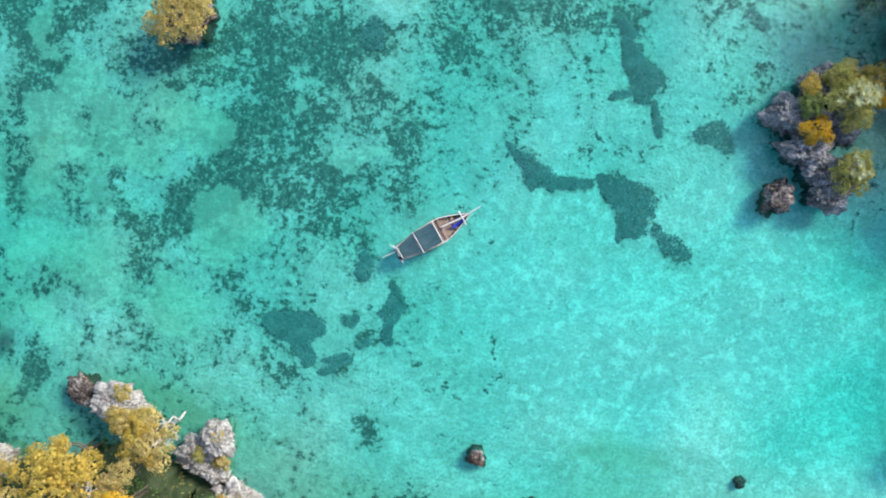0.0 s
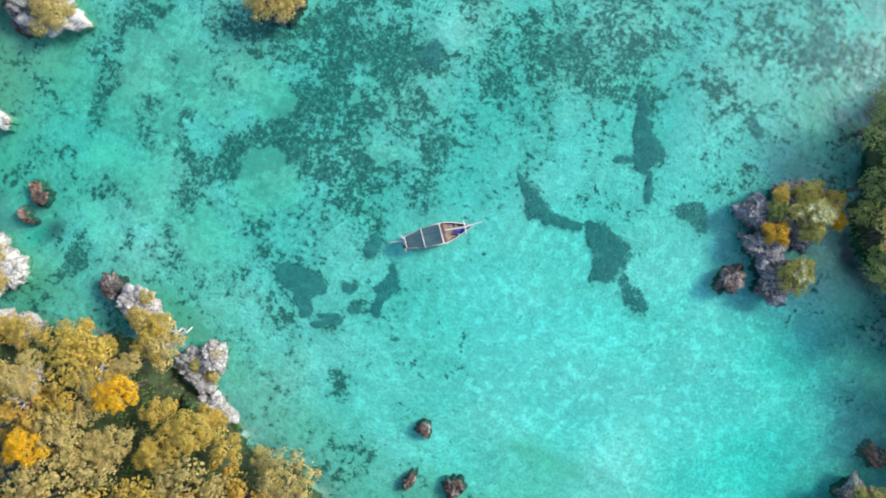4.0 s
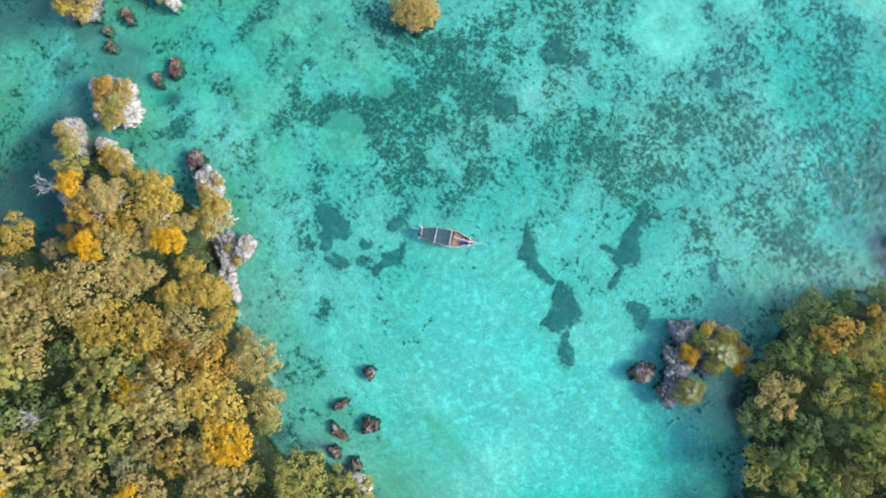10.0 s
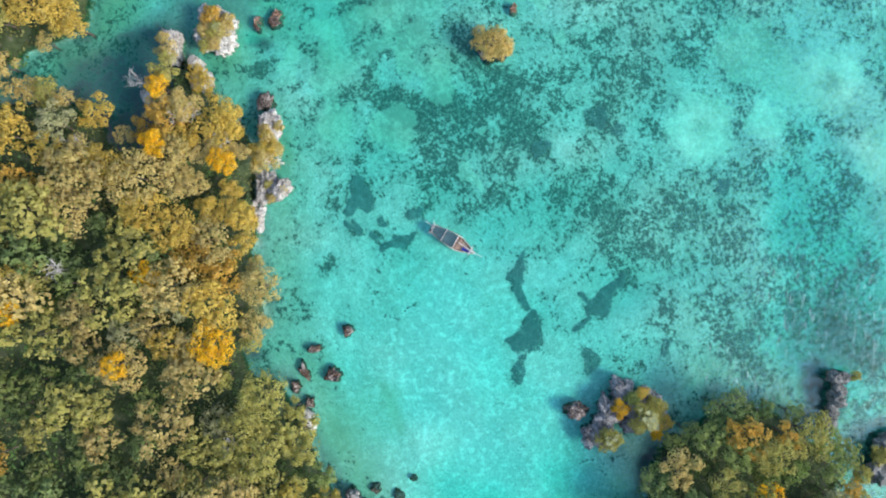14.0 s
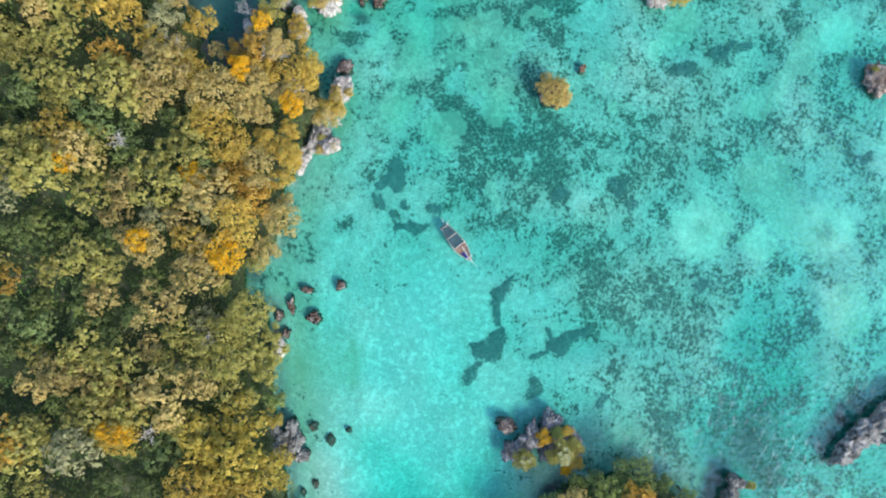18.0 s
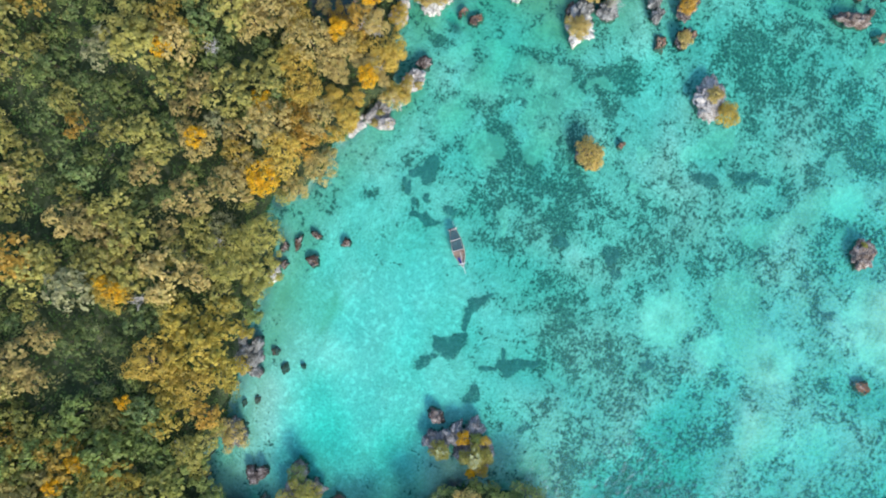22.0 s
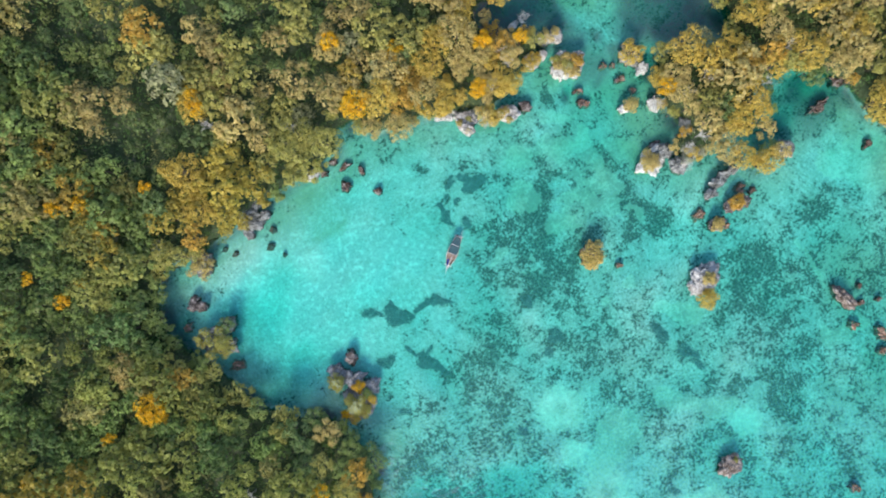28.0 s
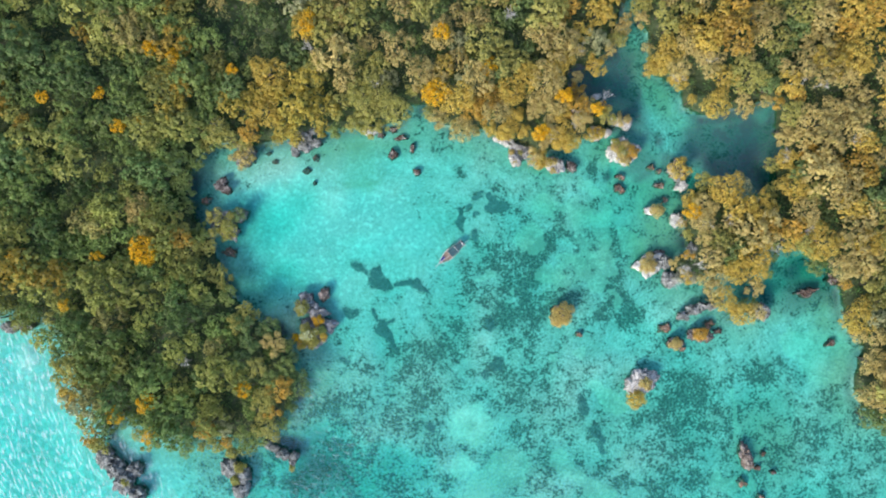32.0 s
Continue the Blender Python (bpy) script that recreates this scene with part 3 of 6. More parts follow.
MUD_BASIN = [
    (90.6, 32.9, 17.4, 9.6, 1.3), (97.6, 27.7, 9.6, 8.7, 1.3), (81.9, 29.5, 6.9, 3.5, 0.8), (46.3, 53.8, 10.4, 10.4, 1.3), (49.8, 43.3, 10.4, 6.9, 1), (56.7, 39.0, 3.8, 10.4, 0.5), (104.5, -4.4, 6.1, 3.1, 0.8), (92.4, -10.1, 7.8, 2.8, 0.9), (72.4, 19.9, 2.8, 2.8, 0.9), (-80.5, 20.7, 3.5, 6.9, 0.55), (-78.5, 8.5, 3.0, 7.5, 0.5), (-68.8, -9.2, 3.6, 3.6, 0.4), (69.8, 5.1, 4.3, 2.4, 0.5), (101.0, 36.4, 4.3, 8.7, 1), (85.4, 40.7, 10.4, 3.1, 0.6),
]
# muddy bays, with painted shade under the west shore trees and in the notch
BAY_MUD_SHADE = [
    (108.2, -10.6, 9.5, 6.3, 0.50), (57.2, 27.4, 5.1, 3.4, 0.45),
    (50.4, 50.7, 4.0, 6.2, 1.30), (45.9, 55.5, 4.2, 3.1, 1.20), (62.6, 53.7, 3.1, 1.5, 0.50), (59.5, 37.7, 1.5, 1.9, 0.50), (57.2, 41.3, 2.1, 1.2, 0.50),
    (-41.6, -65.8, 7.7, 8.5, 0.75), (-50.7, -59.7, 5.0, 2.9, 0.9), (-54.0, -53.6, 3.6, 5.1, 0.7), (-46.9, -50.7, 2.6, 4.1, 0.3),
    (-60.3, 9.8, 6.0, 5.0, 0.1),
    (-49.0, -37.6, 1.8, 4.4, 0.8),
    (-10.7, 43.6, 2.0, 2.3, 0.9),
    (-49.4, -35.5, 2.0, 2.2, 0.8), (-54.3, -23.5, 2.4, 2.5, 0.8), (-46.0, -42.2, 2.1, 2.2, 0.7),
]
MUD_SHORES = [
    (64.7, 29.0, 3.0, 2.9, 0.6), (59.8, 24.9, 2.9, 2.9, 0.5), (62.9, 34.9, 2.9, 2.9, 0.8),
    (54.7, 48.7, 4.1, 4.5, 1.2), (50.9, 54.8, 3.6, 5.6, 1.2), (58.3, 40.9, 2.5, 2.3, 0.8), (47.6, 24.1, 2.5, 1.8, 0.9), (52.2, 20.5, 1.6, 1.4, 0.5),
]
# no mud here: the shadow beside the sea ridge, painted on the floor
RIDGE_SHADE = [
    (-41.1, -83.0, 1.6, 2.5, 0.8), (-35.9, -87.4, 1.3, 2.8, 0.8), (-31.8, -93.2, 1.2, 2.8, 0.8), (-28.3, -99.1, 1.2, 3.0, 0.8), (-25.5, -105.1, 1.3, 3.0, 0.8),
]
MUD_AND_SHADE = MUD_BASIN + BAY_MUD_SHADE + MUD_SHORES + RIDGE_SHADE
DEEP_BASIN = [
    (92.3, 32.9, 13.9, 10.4, 0.15), (47.2, 52.0, 7.8, 7.8, 0.15), (109.7, -3.5, 10.4, 5.2, 2), (92.4, -9.6, 6.9, 3.5, 2), (99.3, 22.5, 5.2, 5.2, 3), (-79.6, 8.5, 5.0, 10.0, 0.8), (-65.0, -13.0, 8.0, 4.0, 0.6), (-34.4, -69.6, 27.8, 10.4, 1.3), (73.2, 20.8, 3.5, 3.5, 1.6),
    (-41.6, -65.8, 8.8, 9.6, 1.5),
    (-58.4, 8.9, 9.0, 7.0, 0.2),
    # deepened so the water darkens like the shade of the west shore trees
    (-49.0, -37.6, 1.8, 4.4, 0.8),
    (-49.4, -35.5, 2.0, 2.2, 0.8), (-54.3, -23.5, 2.1, 2.2, 1),
    (54.7, 48.7, 4.1, 4.5, 0.2), (50.9, 54.8, 3.6, 5.6, 0.2), (47.6, 24.1, 2.5, 1.8, 1),
]
DEEP_SHORES = [
    (-54.3, 7.7, 13.9, 9.5, 0.65), (-53.7, -7.5, 8.8, 8.8, 0.50),
    (50.4, 50.7, 4.0, 6.2, 0.60), (45.9, 55.5, 4.2, 3.1, 0.60),
    (-34.5, -65.8, 13.5, 9.8, 0.70), (-44.9, -77.4, 12.3, 6.1, 0.90), (-47.8, -92.3, 7.4, 4.9, 0.80),
    # a trough beside the ridge, deepened to stand in for its undercut shade
    (-41.1, -83.0, 1.8, 2.8, 2.2), (-35.9, -87.4, 1.6, 3.0, 2.2), (-31.8, -93.2, 1.5, 3.0, 2.2), (-28.3, -99.1, 1.5, 3.3, 2.2), (-25.5, -105.1, 1.6, 3.3, 2.2),
]
DEEPS = DEEP_BASIN + DEEP_SHORES


def floor_height(px, py):
    """Height of lagoon floor and land."""
    rough = soft_noise(px, py, 9) - 0.5 + 0.5 * (soft_noise(px, py, 3.2) - 0.5)
    by = land_by(px, py) - 3.3 + 1.9 * rough
    rise = np.clip(by / 1.3 + 0.5, 0, 1)
    rise = rise * rise * (3 - 2 * rise)
    deep = 1.35 + 0.5 * rough + humps(px, py, DEEPS) - humps(px, py, SHALLOWS)
    sea = np.clip((-py - 0.55 * px - 110) / 30, 0, 1)      # open water to the south-west
    deep = deep + 1.0 * sea
    shelf = np.clip((-by - 2) / 16, 0, 1)
    deep = deep * (0.75 + 0.25 * shelf)
    return -deep * (1 - rise) + (2.6 + 1.6 * rough + 1.2 * np.clip(by / 20, 0, 1)) * rise, rise


def part(name, verts, faces, mat, parent=None, label="", smooth=False):
    me = bpy.data.meshes.new(name)
    me.from_pydata([tuple(v) for v in verts], [], [tuple(int(i) for i in f) for f in faces])
    me.materials.append(mat)
    if smooth:
        me.polygons.foreach_set("use_smooth", [True] * len(me.polygons))
    me.update()
    ob = new(name, me)
    ob.parent = parent
    return tagged(ob, label) if label else ob


def sheet(name, xs, ys, height, mat):
    gx, gy = np.meshgrid(xs, ys)
    w, h = len(xs), len(ys)
    verts = np.stack([gx.ravel(), gy.ravel(), height(gx.ravel(), gy.ravel())], 1)
    q = (np.arange(h - 1)[:, None] * w + np.arange(w - 1)[None]).ravel()
    faces = np.stack([q, q + 1, q + 1 + w, q + w], 1)
    ob = part(name, verts, faces, mat, smooth=True)
    return ob, verts[:, 0], verts[:, 1]


def put_value(ob, name, values):
    a = ob.data.attributes.new(name, "FLOAT", "POINT")
    a.data.foreach_set("value", np.asarray(values, np.float32))


# dark seagrass beds with ragged edges, one thing each: strokes of x, y and half width
BEDS_NEAR_BOAT = [
    [(-6.5, -12.2, 0.5), (-9.0, -10.7, 1.1), (-11.0, -9.4, 1.7), (-14.1, -9.5, 1.1), (-16.9, -10.1, 0.7)],
    [(-17.9, -10.8, 0.5), (-20.0, -9.6, 1.5), (-23.0, -8.2, 2.6), (-23.1, -6.1, 2.0), (-22.0, -4.5, 0.8)],
    [(-26.3, -5.8, 0.8), (-29.1, -4.2, 1.4)],
    [(-16.5, -29.4, 0.7), (-17.7, -27.8, 1.3), (-19.2, -25.3, 1.2), (-21.5, -23.5, 2.0), (-21.2, -21.6, 1.1)],
    [(-17.7, -20.5, 0.5), (-20.6, -21.5, 0.6)],
    [(-22.6, -20.9, 0.5), (-23.7, -17.1, 0.7)],
    [(-28.5, -18.1, 0.9), (-30.6, -19.0, 1.6), (-32.4, -17.3, 0.9)],
    [(3.5, 7.2, 0.6), (2.8, 9.7, 1.4), (3.0, 11.8, 1.1), (2.4, 14.1, 0.7)],
    [(7.7, 4.6, 0.9), (7.4, 6.6, 1.0)],
]
BEDS_EAST = [
    [(15.9, 14.6, 1.4), (13.0, 14.6, 1.8), (10.4, 13.4, 0.9)],
    [(12.9, 16.2, 1.1), (11.4, 18.0, 0.8)],
    [(10.1, 17.4, 0.5), (7.7, 16.8, 0.9), (9.5, 18.9, 0.6)],
    [(7.0, 12.5, 0.8), (6.4, 12.0, 0.5)],
    [(5.8, 15.1, 0.4), (4.5, 14.4, 0.5)],
    [(-31.2, -33.0, 0.7), (-33.4, -32.8, 0.9)],
    [(12.5, -22.8, 1.4), (11.7, -20.8, 1.1)],
]
BEDS_REEF = [
    [(39.5, -44.7, 1.2), (40.7, -47.8, 1.9)],
    [(43.8, -53.7, 1.0), (45.8, -57.3, 1.6), (46.6, -61.0, 1.1)],
    [(10.3, -36.9, 1.8)],
    [(-6.5, -53.1, 1.5)],
    [(23.1, -87.2, 1.4)],
    [(14.2, -33.8, 2.0)],
    [(106.3, -76.8, 2.6), (102.2, -84.6, 3.6)],
]
THIN_BEDS = BEDS_REEF + [BEDS_NEAR_BOAT[2], BEDS_NEAR_BOAT[6], BEDS_EAST[5], BEDS_EAST[6]]
SEAGRASS_BEDS = BEDS_NEAR_BOAT + BEDS_EAST + BEDS_REEF

_far = [4500, 2200, 1100, 600, 380, 270, 215, 185]
XS = np.r_[-np.array(_far), np.arange(-165, 170.1, 1.05), np.array(_far[::-1])]
YS = np.r_[-np.array(_far), np.arange(-150, 150.1, 1.05), np.array(_far[::-1])]
ground, gx, gy = sheet("ground", XS, YS, lambda x, y: floor_height(x, y)[0], GROUND)
tagged(ground, "pale coral sand lagoon floor with dark seagrass, rising to soil", "ground", kind="structure")
_rise = floor_height(gx, gy)[1]
_bay = np.clip(1.5 - np.hypot((gx + 36) / 34, (gy - 8) / 27), 0, 1)
_flat = np.clip((-gy - 22) / 25, 0, 1)
_grass = np.maximum(0.28 + 0.30 * soft_noise(gx, gy, 13), strokes(gx, gy, MEADOWS) * (1 - 0.16 * _flat))
_grass = np.maximum(_grass, (0.46 + 0.26 * soft_noise(gx + 7, gy, 7)) * _flat)
_seams = strokes(gx, gy, PLATE_SEAMS)
_grass = np.maximum(_grass, _seams)
_clear = strokes(gx, gy, ROUND_CLEARINGS, 0.5)
_grass = _grass * (1 - 0.75 * np.clip(1.2 * _clear, 0, 1))
_heart = strokes(gx, gy, [(0.7, [(6.4, -52.4, 1.7)]), (0.7, [(7.0, -78.8, 2.6)]), (0.6, [(24.0, -99.0, 2.6)])], 0.5)
_grass = np.maximum(_grass, _heart)
_grass = _grass * (1 - 0.78 * _bay)
_grass = np.maximum(_grass, strokes(gx, gy, [(0.62, [(x, y, w + 0.2) for x, y, w in bed]) for bed in SEAGRASS_BEDS]))
_sea = np.clip((-gx - 76) / 12, 0, 1) * np.clip((12 - gy - 0.6 * (gx + 110)) / 20, 0, 1)
_grass = _grass * (1 - _sea)
put_value(ground, "grass", np.clip(_grass, 0, 1))
put_value(ground, "bare", (1 - 0.9 * _seams) * np.clip(np.maximum(np.maximum(strokes(gx, gy, SAND_PLATES), 0.9 * np.clip(_clear - 1.2 * _heart, 0, 1)), humps(gx, gy, SAND_FLATS)), 0, 1))
put_value(ground, "land", _rise)
# mud patches plus painted shade, with a dark band along every shore
put_value(ground, "mud_shade", np.clip(1.2 * humps(gx, gy, MUD_AND_SHADE) + 0.55 * np.clip(1 - np.abs(land_by(gx, gy) - 1.5) / 2.6, 0, 1), 0, 1))
put_value(ground, "silt", np.clip(humps(gx, gy, SILTY) + 0.5 * np.clip(1 - np.abs(land_by(gx, gy) + 3) / 6, 0, 1), 0, 1))

WXS = np.r_[-np.array(_far), np.arange(-165, 170.1, 2.6), np.array(_far[::-1])]
WYS = np.r_[-np.array(_far), np.arange(-150, 150.1, 2.6), np.array(_far[::-1])]
water, wx, wy = sheet("water", WXS, WYS, lambda x, y: 0 * x, WATER)
tagged(water, "clear shallow turquoise lagoon water with small ripples", "water", kind="structure")
put_value(water, "depth", np.clip(-floor_height(wx, wy)[0], 0.15, 8))
_sw = np.clip((-wy - 1.15 * wx - 153) / 24, 0, 1)
_open = np.clip((-wy - 0.35 * wx - 60) / 40, 0, 1)
put_value(water, "sheen", np.clip((-wy - 0.35 * wx - 32) / 40, 0, 1))
# where the painted ripple glints lie
put_value(water, "breeze", np.clip(humps(wx, wy, [(-33, -60, 13, 9, 0.34), (-42, -74, 12, 9, 0.40), (-30, -85, 10, 8, 0.34), (-39.9, -41.8, 8, 6, 0.5), (-43.8, -44.7, 6, 6, 0.6)]), 0, 1))
put_value(water, "chop", np.clip(0.05 + 0.95 * np.maximum(_sw, 0.04 * _open), 0, 1))


def floor_at(x, y):
    return float(floor_height(np.array([x], float), np.array([y], float))[0][0])


rb = np.random.RandomState(21)
for rows in SEAGRASS_BEDS:
    cx, cy = np.mean([r[0] for r in rows]), np.mean([r[1] for r in rows])
    half = max(max(abs(r[0] - cx), abs(r[1] - cy)) + r[2] for r in rows) + 1.2
    n = int(4 * half * half * 120)
    px, py = cx + rb.uniform(-half, half, n), cy + rb.uniform(-half, half, n)
    body = strokes(px, py, [(1.0, rows)], 0.42)
    broken = 1.5 if rows in BEDS_NEAR_BOAT else 2.3
    chance = 3.0 * (body - 0.58) + broken * (soft_noise(px, py, 1.3) - 0.41) + 1.2 * (soft_noise(px + 9, py, 0.5) - 0.5)
    ok = rb.rand(n) < np.clip(chance, 0, 1) * (0.5 if rows in THIN_BEDS else 1)
    px, py = px[ok], py[ok]
    n = len(px)
    at = np.stack([px - cx, py - cy, floor_height(px, py)[0] + rb.uniform(0.03, 0.22, n)], 1)
    up = np.array([0, 0, 1.0]) + 0.07 * rb.randn(n, 3)
    up /= np.linalg.norm(up, axis=1)[:, None]
    u = np.cross(up, rb.randn(n, 3))
    u /= np.linalg.norm(u, axis=1)[:, None]
    w, s = np.cross(up, u), rb.uniform(0.07, 0.17, (n, 1))
    verts = np.stack([at - u * s, at - w * s * 0.8 - up * 0.05, at + u * s, at + w * s * 0.8 - up * 0.05], 1).reshape(-1, 3)
    bed = part("seagrass_bed", verts, np.arange(4 * n).reshape(-1, 4), WEED)
    bed.location = (cx, cy, 0)
    tagged(bed, "dark dense seagrass patch on pale sand under water", "seagrass", kind="stuff")

# ---------------------------------------------------------------- trees
def ico(level):
    bm = bmesh.new()
    bmesh.ops.create_icosphere(bm, subdivisions=level, radius=1)
    v = np.array([p.co for p in bm.verts])
    f = np.array([[p.index for p in face.verts] for face in bm.faces])
    bm.free()
    return v, f


ICO3, ICO4, ICO5 = (ico(k) for k in range(3, 6))


def sprays(r, at, out, size):
    """Leaf sprays: small bent quads at those places, facing roughly outwards."""
    n = len(at)
    up = out + 0.38 * r.randn(n, 3)
    up /= np.linalg.norm(up, axis=1)[:, None]
    u = np.cross(up, r.randn(n, 3))
    u /= np.linalg.norm(u, axis=1)[:, None]
    w, s = np.cross(up, u), size * r.uniform(0.6, 1.4, (n, 1))
    return np.stack([at - u * s, at - w * s * 0.75 + up * s * 0.2, at + u * s, at + w * s * 0.75 + up * s * 0.2], 1).reshape(-1, 3)


def crown_arrays(seed, lobes, lumps, leaves, leaf, high=0.6, puff=(0.12, 0.30), spread=1.0, heart=0.39):
    """Verts and quads of a crown of reach 1: a few uneven lobes, each of lumps of leaf sprays."""
    r = np.random.RandomState(seed)
    V, Q, base = [], [], 0
    heads = [(0.0, 0.0, r.uniform(0.87, 1.13) * heart, 0.0)]
    for k in range(lobes - 1):
        a, d = 6.283 * (k + 0.7 * r.rand()) / (lobes - 1), r.uniform(0.40, 0.82)
        heads.append((d * math.cos(a) * spread, d * math.sin(a) / spread, r.uniform(0.22, 0.38), r.uniform(-0.24, 0.08) - 0.12 * d))
    knobs = []
    for k in range(lumps * 40):
        hx, hy, hr, hz = heads[k % lobes if k < 3 * lobes else r.choice(lobes, p=np.array([h[2] ** 2 for h in heads]) / sum(h[2] ** 2 for h in heads))]
        a, d = r.rand() * 6.283, hr * math.sqrt(r.rand())
        x, y, size = hx + d * math.cos(a), hy + d * math.sin(a), r.uniform(*puff) * (0.7 + 0.6 * hr)
        z = high * (0.45 + hr) * (1 - (d / hr) ** 2 * 0.75) + hz + r.uniform(-0.10, 0.10)
        if all((x - p[0]) ** 2 + (y - p[1]) ** 2 + (z - p[2]) ** 2 > (0.50 * (size + p[3])) ** 2 for p in knobs):
            knobs.append((x, y, z, size))
        if len(knobs) >= lumps:
            break
    share = leaves * 0.74 / sum(p[3] ** 2 for p in knobs)
    for x, y, z, size in knobs:
        a, pull = r.rand() * 6.283, r.uniform(0.72, 1.45)
        turn = np.array([[math.cos(a), math.sin(a), 0], [-math.sin(a), math.cos(a), 0], [0, 0, 1]])
        turn = turn.T @ np.diag([pull, 1 / pull, r.uniform(0.7, 1.0)]) @ turn
        n = max(7, int(share * size * size))
        d = r.randn(n, 3)
        d /= np.linalg.norm(d, axis=1)[:, None]
        d[:, 2] = np.where(d[:, 2] < -0.2, -d[:, 2], d[:, 2])
        lean = np.array([x, y, 0.0]) * 0.6            # lumps on the flank face outwards with it
        V.append(sprays(r, d * size * (0.55 + 0.57 * r.rand(n, 1)) @ turn + (x, y, z), d + lean + (0, 0, 0.3), leaf))
        Q.append(np.arange(4 * n).reshape(-1, 4) + base)
        base += 4 * n
    n = int(0.26 * leaves)              # broad sprays over the lobes close the crown below the lumps
    pick = np.array(heads)[r.choice(lobes, n, p=np.array([h[2] ** 2 for h in heads]) / sum(h[2] ** 2 for h in heads))]
    a, d = r.rand(n) * 6.283, np.sqrt(r.rand(n)) * 1.08
    out = np.stack([d * np.cos(a), d * np.sin(a), 1.15 - 0.5 * d], 1)
    at = np.stack([pick[:, 0] + pick[:, 2] * out[:, 0], pick[:, 1] + pick[:, 2] * out[:, 1], high * (0.45 + pick[:, 2]) * (1 - d * d * 0.75) + pick[:, 3] - 0.05], 1)
    V.append(sprays(r, at, out + 0.4 * pick[:, [0, 1, 3]] * (1, 1, 0), leaf * 1.65))
    Q.append(np.arange(4 * n).reshape(-1, 4) + base)
    return np.concatenate(V), np.concatenate(Q)


def limb(r, start, end, thick, thin, sides=6, bends=3):
    """A tapered, slightly crooked branch."""
    start, end = np.array(start, float), np.array(end, float)
    V, F = [], []
    length = np.linalg.norm(end - start)
    for k in range(bends + 1):
        s = k / bends
        c = start + (end - start) * s + (r.randn(3) * 0.06 * length if 0 < k < bends else 0)
        rad = thick + (thin - thick) * s
        for j in range(sides):
            a = 6.283 * j / sides
            V.append(c + rad * np.array([math.cos(a), math.sin(a), 0.25 * math.sin(a + 1)]))
    for k in range(bends):
        for j in range(sides):
            a, b = k * sides + j, k * sides + (j + 1) % sides
            F.append((a, b, b + sides, a + sides))
    F.append(tuple(range(bends * sides, (bends + 1) * sides)))
    return V, F


def gather(pieces):
    V, F, base = [], [], 0
    for v, f in pieces:
        V += list(v)
        F += [tuple(i + base for i in q) for q in f]
        base += len(v)
    return V, F


def trunk_pieces(seed, height, reach, thick):
    r = np.random.RandomState(seed)
    fork = (0.15 * r.randn(), 0.15 * r.randn(), height * 0.5)
    out = [limb(r, (0, 0, -0.5), fork, thick, thick * 0.7, 7, 3)]
    for k in range(5):
        a = 6.283 * k / 5 + r.rand()
        out.append(limb(r, fork, (reach * 0.55 * math.cos(a), reach * 0.55 * math.sin(a), height * r.uniform(0.85, 1.0)), thick * 0.55, thick * 0.15, 5, 3))
    for k in range(4):
        a = 6.283 * k / 4 + r.rand()
        out.append(limb(r, (0, 0, 0.5), (thick * 2.6 * math.cos(a), thick * 2.6 * math.sin(a), -0.4), thick * 0.5, thick * 0.15, 4, 2))
    return gather(out)


def tree_kind(seed, *crown_shape):
    """One tree of reach and height 1, an Empty at its foot with trunk and crown; copies are set out from it."""
    root = new("tree", None)
    tv, tf = trunk_pieces(seed, 1.0, 1.0, 0.055)
    part("trunk", tv, tf, BARK, root)
    V, Q = crown_arrays(seed, *crown_shape)
    V[:, 2] += 1.0
    part("crown", V, Q, LEAF, root)
    return root


# leaf colours
GOLD, TAN, OLIVE, GREEN = (0.585, 0.422, 0.088), (0.56, 0.440, 0.165), (0.420, 0.390, 0.110), (0.180, 0.255, 0.092)
LEAFY = (0.260, 0.325, 0.100)
BRONZE = (0.470, 0.365, 0.070)
YELLOW, GREY, RUST = (0.82, 0.485, 0.020), (0.40, 0.40, 0.215), (0.58, 0.36, 0.070)
LABELS = {
    GOLD: "broad shore tree with dense golden-brown clumpy crown on coral rock", TAN: "shore tree with sandy-tan clumpy crown on coral rock",
    OLIVE: "olive-green shore tree with dense rounded crown", GREEN: "dark green leafy tree in the coastal wood",
    YELLOW: "bright yellow-orange flowering tree among olive trees", GREY: "pale grey-green tree with thin bleached crown",
    BRONZE: "bronze-olive shore tree with dense rounded crown over the bay",
    LEAFY: "mid-green leafy tree with rounded crown near the shore",
    RUST: "orange-rust coloured tree with dense crown"}


# stands of one colour: x, y, reach along x and y, colour
STANDS = [(-49.0, 42.4, 13, 10, BRONZE), (-65.9, 78.7, 9, 7, TAN), (-32.1, 90.6, 5, 7, TAN), (-33.5, 73.2, 5, 7, TAN), (-34.9, 55.8, 5, 6, TAN), (17.9, 98.2, 4, 4, LEAFY), (6.7, 102.4, 4.5, 5, LEAFY)]


